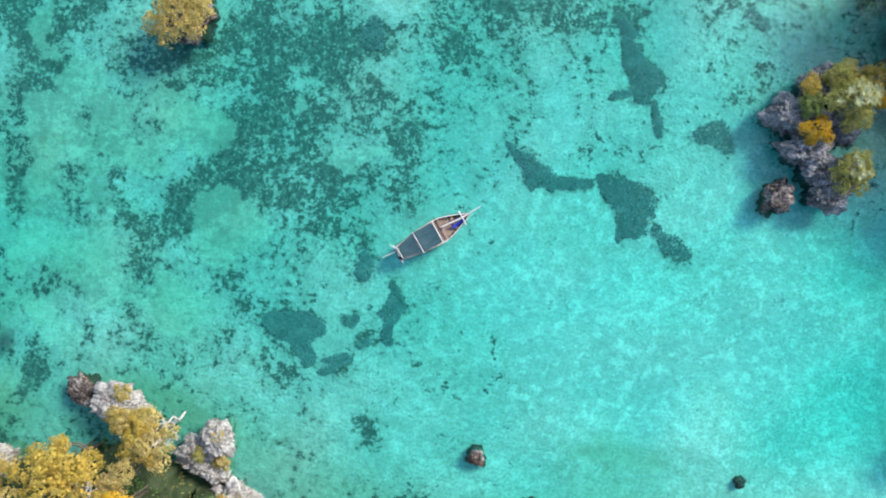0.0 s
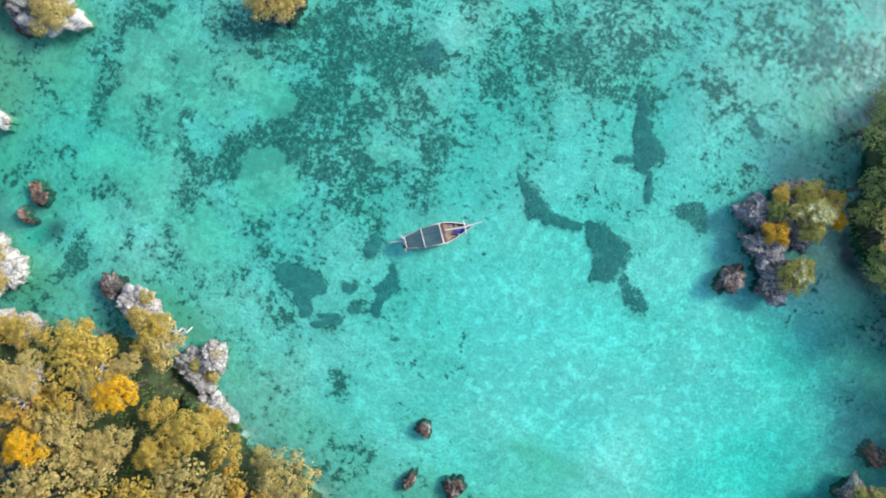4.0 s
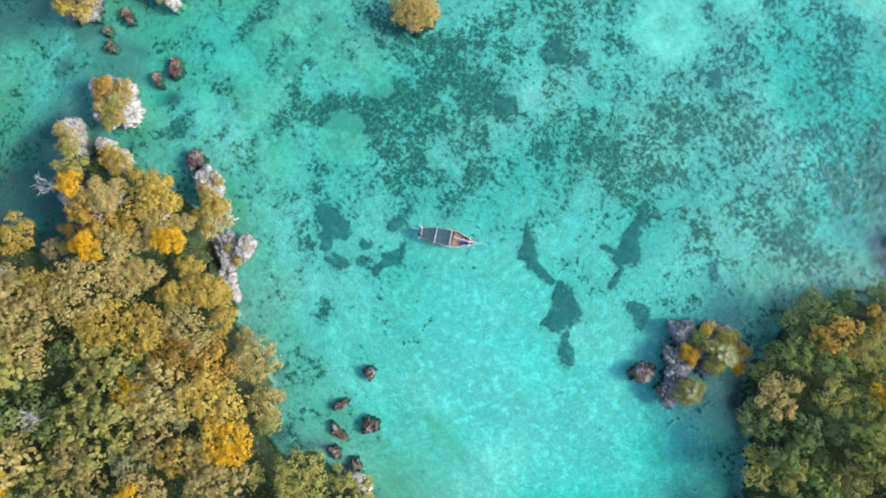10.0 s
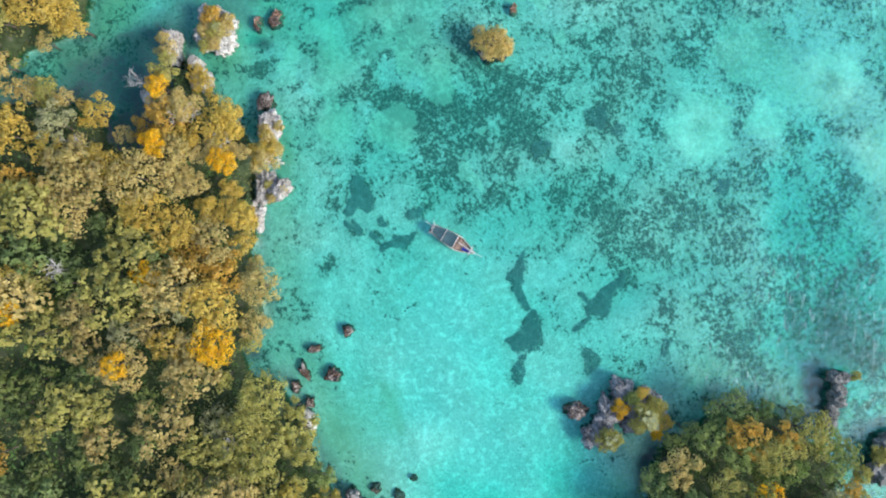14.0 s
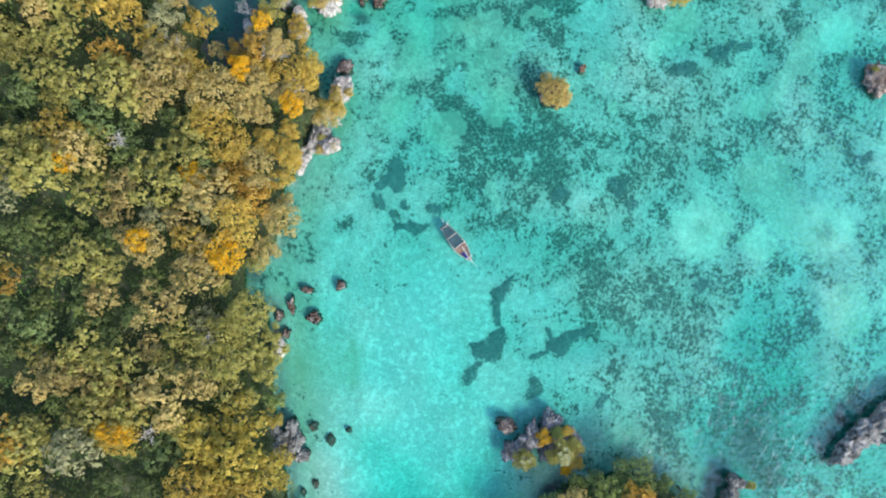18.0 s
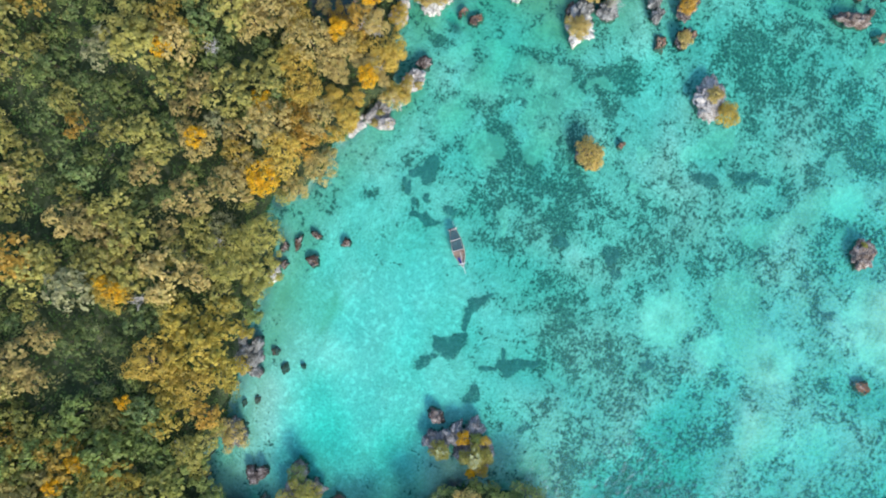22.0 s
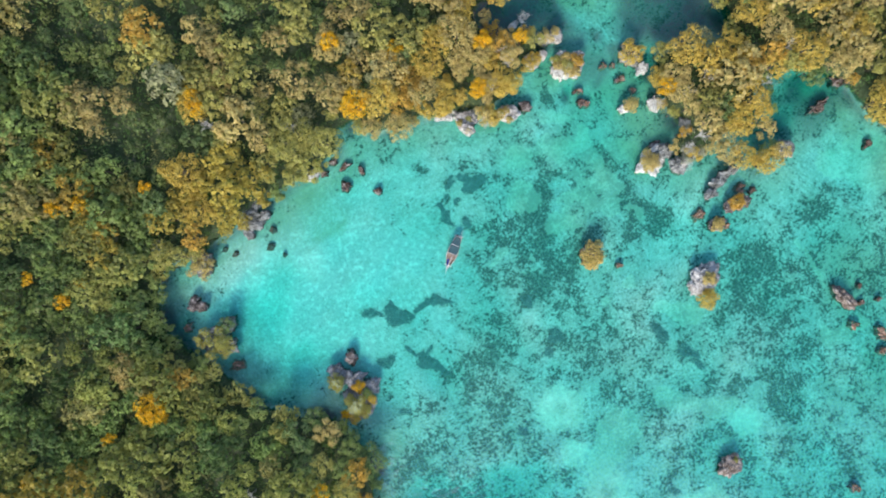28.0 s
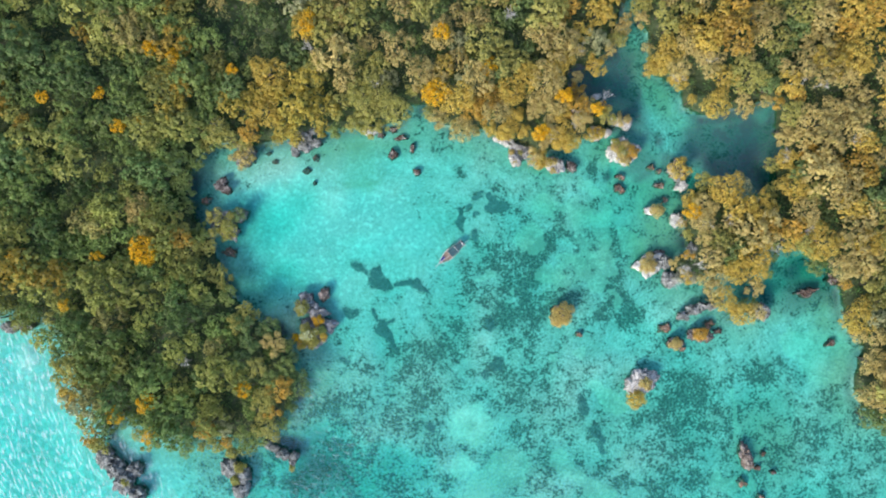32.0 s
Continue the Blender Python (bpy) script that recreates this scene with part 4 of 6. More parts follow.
def leaf_colour(x, y, r, inland):
    """Drier and more golden towards the east, greener in the west and inland."""
    east = np.clip((x + 75) / 150, 0, 1)
    weights = np.array([0.04 + 0.36 * east, 0.12 + 0.28 * east, 0.34, 0.22 - 0.10 * east, 0.02, 0.03, 0.01 + 0.03 * east])
    if x < -38 and y < 20:
        weights = np.array([0.01, 0.12, 0.33, 0.27, 0.0, 0.04, 0.01])
    weights = np.append(weights, 0.30 - 0.16 * east)
    deep = np.clip((inland - 9) / 12, 0, 1) * (x < 62)
    weights = weights * np.array([1 - 0.35 * deep, 1 - 0.1 * deep, 1.1, 1 + 0.5 * deep, 1, 1, 1, 1 + 0.5 * deep])
    if x > -45 and y > 36:                            # drier slope north of the bay
        weights = weights * np.array([1.15, 1.25, 1.5, 0.28, 1, 0.8, 1, 0.5])
    if x > -3 and 30 < y < 70:                        # the golden point beside the channel
        weights = weights * np.array([1.7, 1.1, 0.5, 0.7, 1, 0.8, 1.6, 0.6])
    # neighbours share their colour: stands ten metres across, with strays
    share = weights[[3, 7, 2, 5, 1, 0, 6]] / weights[[3, 7, 2, 5, 1, 0, 6]].sum()
    stand = 0.6 * float(soft_noise(np.array([x]), np.array([y]), 9.0)[0]) + 0.4 * float(soft_noise(np.array([x + 40]), np.array([y]), 4.0)[0])
    u = np.clip(0.5 + 1.9 * (stand - 0.5) + 0.34 * (r.rand() - 0.5), 0, 0.999)
    for sx, sy, rx, ry, at in STANDS:
        if np.hypot((x - sx) / rx, (y - sy) / ry) < 1:
            return at
    return (GREEN, LEAFY, OLIVE, GREY, TAN, GOLD, RUST)[int(np.searchsorted(np.cumsum(share), u))]


# the brightest yellow crowns
YELLOW_SPOTS = [
    (-4.8, 44.8), (-86.4, 58.4), (-80.3, 56.8), (-117.7, 45.2), (-102.0, 46.1), (-96.2, 36.5), (-89.7, 38.7), (-88.5, 1.6), (-87.5, -2.5), (-102.0, -0.9), (-125.9, -0.9), (-111.9, -14.9), (-87.5, -43.2), (-97.0, -47.0), (-87.1, -52.0), (-63.3, 52.7), (-41.9, 65.9), (-3.2, 63.9), (10.3, 54.3), (24.0, 35.4), (40.5, 42.0), (69.7, 12.4), (-61.6, -39.6),
]

# lobes, lumps, leaves, leaf size, dome height, lump sizes, spread
KINDS = [tree_kind(100 + k, lobes, lumps, 960, 0.050, high, (0.09, 0.21), sp) for k, (lobes, lumps, high, sp) in enumerate(
    [(8, 34, 0.60, 1.0), (7, 30, 0.72, 1.15), (9, 36, 0.55, 0.9), (8, 32, 0.66, 1.05), (7, 34, 0.75, 0.95), (7, 30, 0.6, 1.2)])]
FINE_KINDS = [tree_kind(130 + k, lobes, lumps, 2300, 0.032, high, (0.08, 0.19), sp) for k, (lobes, lumps, high, sp) in enumerate(
    [(8, 52, 0.60, 1.0), (9, 48, 0.70, 1.12), (8, 58, 0.58, 0.92), (7, 50, 0.68, 1.06)])]


def set_tree(kind, x, y, foot, reach, height, colour, turn, group="shore trees", label="", category="tree"):
    """A copy of a tree kind with that crown reach and height (to the middle of its crown) in metres."""
    t = copy_thing(kind, pose(x, y, foot, 0, 0, turn))
    t.scale = (reach, reach, height)
    crown = [c for c in t.children if c.name.startswith("crown")][0]
    crown.color = (*colour, 1)
    # the crown keeps its own proportions on a trunk of any height
    crown.scale = (1, 1, reach / height)
    crown.location = (0, 0, 1 - reach / height)
    return tagged(t, label or LABELS[colour], category, group)


BIG_KINDS = [tree_kind(160 + k, lobes, lumps, 3000, 0.028, high, (0.065, 0.16), sp) for k, (lobes, lumps, high, sp) in enumerate([(10, 84, 0.5, 1.0), (9, 90, 0.46, 1.1), (11, 80, 0.55, 0.93)])]
TIP_KINDS = [tree_kind(190 + k, lobes, lumps, 9000, 0.0195, high, (0.06, 0.15), sp) for k, (lobes, lumps, high, sp) in enumerate([(9, 100, 0.5, 1.05), (8, 110, 0.46, 0.95)])]
# trees that stand out: x, y, crown reach, colour
HERO_TREES = [
    (33.7, 32.4, 4, GOLD), (26.1, 28.1, 3.7, GOLD), (25.4, 35.1, 2.8, YELLOW), (26.9, 32.2, 2.3, TAN), (29.7, 35.7, 3.0, TAN), (16.2, 36.3, 3.4, GOLD), (32.2, 45.7, 3, YELLOW), (24.1, 41.7, 3.4, TAN), (38.2, 39.4, 4, TAN), (18.3, 40.5, 3, GOLD),
]
HERO_TREES_BAY = [
    (48.9, 39.6, 2.3, TAN), (45.2, 39.6, 2.9, OLIVE), (42.1, 41.5, 2.4, YELLOW), (21.2, 36.4, 2.6, GOLD), (32.0, 40.2, 2.8, GOLD), (28.6, 39.6, 2.3, TAN), (32.6, 33.8, 4.6, GOLD), (25.1, 28.3, 3.6, TAN), (11.8, 36.6, 2.8, GOLD), (2.6, 36.7, 4.2, TAN), (-4.9, 45.9, 4.5, YELLOW), (-16.5, 41.5, 5, OLIVE), (-21.0, 46.2, 4.2, OLIVE),
    (-28.5, 38.0, 3.6, OLIVE), (8.9, 53.6, 3.6, GREEN), (4.4, 51.2, 4, GREY), (-3.1, 64.1, 5, TAN), (42.2, 62.3, 4, GREY), (34.3, 59.1, 4.2, TAN), (31.0, 55.1, 4.6, GOLD), (30.2, 43.5, 4.2, TAN), (21.8, 51.4, 4.8, GOLD), (26.4, 64.6, 5, TAN), (17.2, 46.8, 5, GOLD),
    (-41.4, 69.2, 2.4, YELLOW), (-41.8, 65.5, 2.8, YELLOW), (11.7, 79.4, 2.8, YELLOW),
    (61.4, 55.8, 4.2, GOLD), (58.5, 53.9, 3.2, GOLD), (65.5, 54.6, 4, TAN),
]
HERO_TREES_WEST = [
    (-52.0, -25.8, 4, TAN), (-60.0, -39.2, 2.6, YELLOW), (-45.4, -38.4, 4.6, GREEN), (-54.5, -42.1, 4.2, OLIVE), (-54.1, -50.9, 4.6, OLIVE), (-53.6, -21.9, 3.6, GREEN), (-49.0, -33.4, 3.4, LEAFY), (-56.5, -33.5, 3.6, OLIVE), (-61.2, -31.5, 3.6, GREEN), (-52.6, -37.2, 3.4, LEAFY), (-47.4, -30.4, 2.4, GREEN),
    (-88.5, 0.8, 4.6, YELLOW), (-87.9, -43.5, 3.6, YELLOW), (-90.9, 13.2, 4.6, TAN), (-52.9, 52.1, 6, GOLD), (-54.5, 41.4, 5.4, GOLD), (-42.9, 66.2, 4.6, GOLD), (-39.6, 53.0, 4.6, OLIVE), (-26.4, 46.3, 5, OLIVE),
]
HERO_TREES_EAST = [
    (80.0, 18.6, 5.8, GOLD), (89.9, 12.9, 5.6, GOLD), (88.0, -1.3, 6, GOLD), (73.1, 9.9, 4.4, TAN), (99.6, 19.9, 5, GOLD), (107.8, 3.3, 6, GOLD), (102.9, 11.6, 4.8, TAN), (106.2, 37.8, 6, TAN), (112.0, 41.4, 5, TAN), (99.5, 41.4, 4, OLIVE), (74.7, 56.3, 5, TAN), (86.3, 51.4, 6, OLIVE),
    (77.2, 43.9, 4.8, GOLD), (63.1, 59.6, 4.8, GOLD), (68.9, 61.3, 4.6, TAN), (119.5, -18.2, 5.6, GOLD), (121.1, 3.3, 5, GOLD), (114.5, -3.3, 4.6, TAN), (83.0, -5.0, 4.8, GOLD), (113.6, 52.2, 5, TAN), (98.7, 27.7, 3.6, GOLD), (123.6, -41.4, 5, TAN), (124.1, -31.5, 4.4, TAN), (80.5, -13.9, 4.2, GOLD), (84.9, -17.6, 4.2, GOLD), (77.2, -11.0, 3.6, TAN), (89.4, -17.4, 3.2, TAN),
]
HEROES = HERO_TREES + HERO_TREES_BAY + HERO_TREES_WEST + HERO_TREES_EAST
HEROES = HEROES + [(x, y, 2.5 + 0.6 * math.sin(x * 3.1), YELLOW) for x, y in YELLOW_SPOTS if min(math.hypot(x - h[0], y - h[1]) for h in HEROES if h[3] == YELLOW) > 2.0]
CLEARINGS_NORTH = [
    (19.6, 32.8, 2.0, 1.8, 1), (22.8, 32.2, 1.8, 1.6, 1),
    (3.8, 90.5, 3.6, 5.2, 1), (-23.2, 83.5, 2.2, 4.0, 1), (-22.5, 66.0, 2.0, 4.6, 1), (-16.1, 55.3, 1.7, 3.0, 1), (-11.2, 108.0, 3.0, 3.0, 1), (-24.2, 78.3, 2.8, 2.2, 1), (-19.8, 61.3, 3.0, 2.0, 1), (-49.6, 66.9, 2.4, 2.8, 1), (-39.4, 57.8, 2.4, 2.4, 1), (-68.8, 39.5, 2.4, 3.0, 1), (-35.9, 88.9, 2.6, 2.4, 1),
]
CLEARINGS = CLEARINGS_NORTH + [
    (6.1, 83.8, 2.1, 3.2, 1), (-0.9, 96.8, 1.3, 2.7, 1), (16.3, 105.0, 1.2, 2.4, 1), (-51.2, 71.9, 1.6, 2.2, 1), (-49.1, 81.4, 1.4, 2.7, 1), (-41.7, 59.8, 1.1, 1.7, 1),
    (5.7, 83.0, 2.8, 2.9, 1), (48.0, 51.7, 1.0, 1.1, 1), (20.9, 50.3, 1.0, 1.1, 1), (12.3, 61.6, 1.1, 1.5, 1),
    (-114.3, 20.1, 2.7, 1.3, 1), (-63.8, 63.9, 2.4, 1.5, 1), (-16.6, 57.2, 2.4, 1.5, 1), (33.9, 65.6, 2.0, 1.5, 1), (75.9, 50.5, 1.7, 1.3, 1),
]
GREEN_HOLLOWS = [
    (-16.5, 86.4, 6.6, 12.0, 1), (-21.3, 68.3, 4.5, 7.0, 0.9), (13.2, 76.9, 2.4, 6.0, 0.8),
    (14.7, 100.1, 5.2, 8.5, 0.9), (0.9, 94.0, 4.3, 9.6, 1), (-49.5, 76.2, 2.9, 9.6, 0.7),
]
rt = np.random.RandomState(11)
cells = []
for gy0 in np.arange(-90, 146, 4.7):
    for gx0 in np.arange(-168, 174, 4.7):
        cells.append((gx0 + rt.uniform(-1.7, 1.7) + (2.3 if int(round(gy0 / 4.7)) % 2 else 0), gy0 + rt.uniform(-1.7, 1.7)))
for ring in SHORES:        # a closer row of trees leaning out along the shores
    for (ax, ay), (bx, by0) in zip(ring, np.roll(ring, -1, axis=0)):
        long = math.hypot(bx - ax, by0 - ay)
        for k in range(int(long / 3.4)):
            s = (k + rt.rand()) / max(1, int(long / 3.4))
            inset = rt.uniform(0.9, 2.2)
            cells.append((ax + (bx - ax) * s - (by0 - ay) / long * inset, ay + (by0 - ay) * s + (bx - ax) / long * inset))
            cells.append((ax + (bx - ax) * s + (by0 - ay) / long * inset, ay + (by0 - ay) * s - (bx - ax) / long * inset))
cells = np.array(cells)
by = land_by(cells[:, 0], cells[:, 1])
hx, hy, hr = (np.array([h[k] for h in HEROES]) for k in range(3))
free = np.min(np.hypot(cells[:, :1] - hx, cells[:, 1:] - hy) / hr, axis=1) > 0.85
free &= humps(cells[:, 0], cells[:, 1], CLEARINGS) < 0.45
cells, by = cells[(by > 0.5) & free], by[(by > 0.5) & free]
keep = []                  # no two trunks closer than three metres
grid = {}
for i in np.argsort(by):
    key = (int(cells[i, 0] // 3), int(cells[i, 1] // 3))
    close = [j for dx in (-1, 0, 1) for dy in (-1, 0, 1) for j in grid.get((key[0] + dx, key[1] + dy), ())]
    if all(math.hypot(*(cells[i] - cells[j])) > 2.9 for j in close) and -170 < cells[i, 0] < 175 and -95 < cells[i, 1] < 147:
        keep.append(i)
        grid.setdefault(key, []).append(i)
cells, by = cells[keep], by[keep]
spots = np.array(YELLOW_SPOTS)
tint = []
for (x, y), depth, hollow in zip(cells, by, humps(cells[:, 0], cells[:, 1], GREEN_HOLLOWS) > 0.35):
    near = np.hypot(spots[:, 0] - x, spots[:, 1] - y).min()
    c = leaf_colour(x, y, rt, depth)
    if hollow and c not in (GREEN, LEAFY, YELLOW):
        c = GREEN if rt.rand() < 0.6 else LEAFY if rt.rand() < 0.6 else c
    tint.append(YELLOW if near < 1.6 else c)
feet = floor_height(cells[:, 0], cells[:, 1])[0]
order = np.argsort(by)
near_shore = [i for i in order if by[i] < 7.5 and -120 < cells[i, 0] < 128 and cells[i, 1] < 75][:300]
alone = set(near_shore)
for i in near_shore:
    x, y = cells[i]
    reach = rt.uniform(2.4, 4.6) * (0.8 if by[i] < 2.5 else 1.0)
    height = rt.uniform(4.8, 7.2) + (0.0 if by[i] < 3 else 1.2) - max(feet[i], -1.2) * 0.6
    kinds = FINE_KINDS if (-5 < x < 75 and 5 < y < 62) else KINDS
    set_tree(kinds[rt.randint(len(kinds))], x, y, feet[i] - 0.2, reach, height, tint[i], rt.uniform(0, 360))

for x, y, reach, colour in HEROES:
    foot = floor_at(x, y)
    kinds = TIP_KINDS if (x, y, reach, colour) in HERO_TREES else BIG_KINDS if reach > 4 else FINE_KINDS
    set_tree(kinds[rt.randint(len(kinds))], x, y, foot - 0.2, reach, 6.6 + (2.0 if colour == YELLOW else 0) + 0.25 * reach - 0.5 * max(foot, -1.5), colour, rt.uniform(0, 360), "tall trees")

# the woods behind: crowns past counting, joined by stretch
WOOD_FINE = [crown_arrays(340 + k, lobes, n, 1150, 0.044, h, (0.075, 0.17)) for k, (lobes, n, h) in enumerate([(9, 46, 0.72), (8, 44, 0.82), (10, 48, 0.70), (9, 46, 0.76)])]
WOOD_CROWNS = [crown_arrays(300 + k, lobes, n, 780, 0.052, h, (0.085, 0.19)) for k, (lobes, n, h) in enumerate([(8, 34, 0.72), (7, 32, 0.82), (9, 36, 0.66), (8, 34, 0.78), (8, 34, 0.74)])]
WOOD_NEAR = [crown_arrays(420 + k, lobes, n, 2300, 0.030, h, (0.06, 0.15)) for k, (lobes, n, h) in enumerate([(10, 74, 0.72), (9, 70, 0.8), (11, 78, 0.68)])]
WOOD_FAR = [crown_arrays(380 + k, 3, 8, 70, 0.15, 0.6, (0.18, 0.36)) for k in range(3)]


def woods(chosen, label):
    V, F4, C, base = [], [], [], 0
    stems, spin = [], 6.283 * np.arange(5) / 5
    for i in chosen:
        x, y = cells[i]
        pool = WOOD_NEAR if -2 < x < 50 and y < 52 else WOOD_FINE if -30 < x < 75 and y < 62 else WOOD_CROWNS if math.hypot(x, y) < 152 and y < 128 and not (x > 60 and y > 84) else WOOD_FAR
        v, q = pool[rt.randint(len(pool))]
        reach, a = rt.uniform(2.2, 3.4) + 2.4 * rt.rand() ** 2.5, rt.uniform(0, 6.283)
        low = tint[i] in (GREEN, LEAFY) and x > -70       # green understorey stays below the drier crowns
        reach *= 1.05 if low else 1.38
        top = max(feet[i], 0.5) + rt.uniform(2.4, 4.6) + 0.45 * reach - (1.5 if low else 0)
        c, s = math.cos(a) * reach, math.sin(a) * reach
        V.append(np.stack([v[:, 0] * c - v[:, 1] * s + x, v[:, 0] * s + v[:, 1] * c + y, v[:, 2] * reach + top], 1))
        F4.append(q + base)
        col = np.array(tint[i]) * rt.uniform(0.58, 1.08) * ((0.80, 0.92, 0.82) if x < -38 and y < 25 else (0.90, 0.98, 0.92) if x < -70 else (1, 1, 1))
        C.append(np.tile(np.r_[col, 1.0], (len(v), 1)))
        base += len(v)
        # a tapered trunk from the soil into the crown
        lean = rt.uniform(-0.5, 0.5, 2)
        for z, thick, shift in ((feet[i] - 0.4, 0.26, 0), (top + 0.25 * reach, 0.10, 1)):
            V.append(np.stack([x + lean[0] * shift + thick * np.cos(spin), y + lean[1] * shift + thick * np.sin(spin), np.full(5, z)], 1))
        j = np.arange(5)
        stems.append(np.stack([j, (j + 1) % 5, (j + 1) % 5 + 5, j + 5], 1) + base)
        C.append(np.ones((10, 4)))
        base += 10
    leafy = sum(len(f) for f in F4)
    F4 += stems
    V, F4, C = (np.concatenate(a) for a in (V, F4, C))
    me = bpy.data.meshes.new("woods")
    me.vertices.add(len(V))
    me.vertices.foreach_set("co", V.astype(np.float32).ravel())
    me.loops.add(4 * len(F4))
    me.loops.foreach_set("vertex_index", F4.ravel().astype(np.int32))
    me.polygons.add(len(F4))
    me.polygons.foreach_set("loop_start", (np.arange(len(F4)) * 4).astype(np.int32))
    me.materials.append(LEAF_WOODS)
    me.materials.append(BARK)
    me.polygons.foreach_set("material_index", (np.arange(len(F4)) >= leafy).astype(np.int32))
    me.update(calc_edges=True)
    a = me.color_attributes.new("tint", "FLOAT_COLOR", "POINT")
    a.data.foreach_set("color", C.astype(np.float32).ravel())
    return tagged(new("woods", me), label, "trees", kind="stuff")


rest, stood = [], {}       # wide crowns, four metres and more apart
for i in (i for i in range(len(cells)) if i not in alone):
    key = (int(cells[i, 0] // 5), int(cells[i, 1] // 5))
    close = [j for dx in (-1, 0, 1) for dy in (-1, 0, 1) for j in stood.get((key[0] + dx, key[1] + dy), ())]
    if all(math.hypot(*(cells[i] - cells[j])) > 4.3 for j in close):
        rest.append(i)
        stood.setdefault(key, []).append(i)
woods([i for i in rest if cells[i, 0] < -55 and cells[i, 1] < 30], "dense dark green coastal woodland canopy with yellow crowns")
woods([i for i in rest if cells[i, 0] < 8 and not (cells[i, 0] < -55 and cells[i, 1] < 30)], "dense olive and golden woodland canopy behind the bay")
woods([i for i in rest if 8 <= cells[i, 0] < 57], "golden-brown woodland canopy beside the tidal channel")
woods([i for i in rest if cells[i, 0] >= 57], "golden-tan woodland canopy round the dark tidal pool")


# low undergrowth that closes the ground between the trunks
def undergrowth():
    V, Q, C, base = [], [], [], 0
    r = np.random.RandomState(77)
    xs, ys = np.meshgrid(np.arange(-168, 174, 2.5), np.arange(-90, 146, 2.5))
    xs, ys = xs.ravel() + r.uniform(-1, 1, xs.size), ys.ravel() + r.uniform(-1, 1, ys.size)
    near = land_by(xs, ys)
    ok = near > 0.2
    xs, ys, near = xs[ok], ys[ok], near[ok]
    zs = floor_height(xs, ys)[0]
    for x, y, z, inland in zip(xs, ys, zs, near):
        if z < -0.2 and land_by(np.array([x]), np.array([y]))[0] < 1.6:
            continue
        close = -80 < x < 85 and y < 62
        n, size, leaf = 38 if close else 15, r.uniform(1.2, 2.2), 0.50 if close else 0.8
        d = r.randn(n, 3)
        d /= np.linalg.norm(d, axis=1)[:, None]
        d[:, 2] = np.abs(d[:, 2])
        at = d * size * r.uniform(0.5, 1.1, (n, 1)) * (1, 1, 0.75) + (x, y, max(z, 0.1) + 0.1 + r.uniform(0.5, 1.0) * min(2.6, max(0.0, inland - 2) * 0.5))
        up = d + (0, 0, 0.6) + 0.4 * r.randn(n, 3)
        up /= np.linalg.norm(up, axis=1)[:, None]
        u = np.cross(up, r.randn(n, 3))
        u /= np.linalg.norm(u, axis=1)[:, None]
        w, s = np.cross(up, u), leaf * r.uniform(0.28, 0.58, (n, 1))
        V.append(np.stack([at - u * s, at - w * s * 0.6, at + u * s, at + w * s * 0.6], 1).reshape(-1, 3))
        Q.append(np.arange(4 * n).reshape(-1, 4) + base)
        base += 4 * n
        col = np.array((0.105, 0.205, 0.060) if r.rand() < 0.7 else (0.24, 0.25, 0.09)) * r.uniform(0.6, 1.0)
        C.append(np.tile(np.r_[col, 1.0], (4 * n, 1)))
    V, Q, C = (np.concatenate(a) for a in (V, Q, C))
    me = bpy.data.meshes.new("undergrowth")
    me.vertices.add(len(V))
    me.vertices.foreach_set("co", V.astype(np.float32).ravel())
    me.loops.add(4 * len(Q))
    me.loops.foreach_set("vertex_index", Q.astype(np.int32).ravel())
    me.polygons.add(len(Q))
    me.polygons.foreach_set("loop_start", (np.arange(len(Q)) * 4).astype(np.int32))
    me.materials.append(LEAF_WOODS)
    me.update(calc_edges=True)
    me.color_attributes.new("tint", "FLOAT_COLOR", "POINT").data.foreach_set("color", C.astype(np.float32).ravel())
    return tagged(new("undergrowth", me), "low dark green undergrowth between the trees", "undergrowth", kind="stuff")


undergrowth()

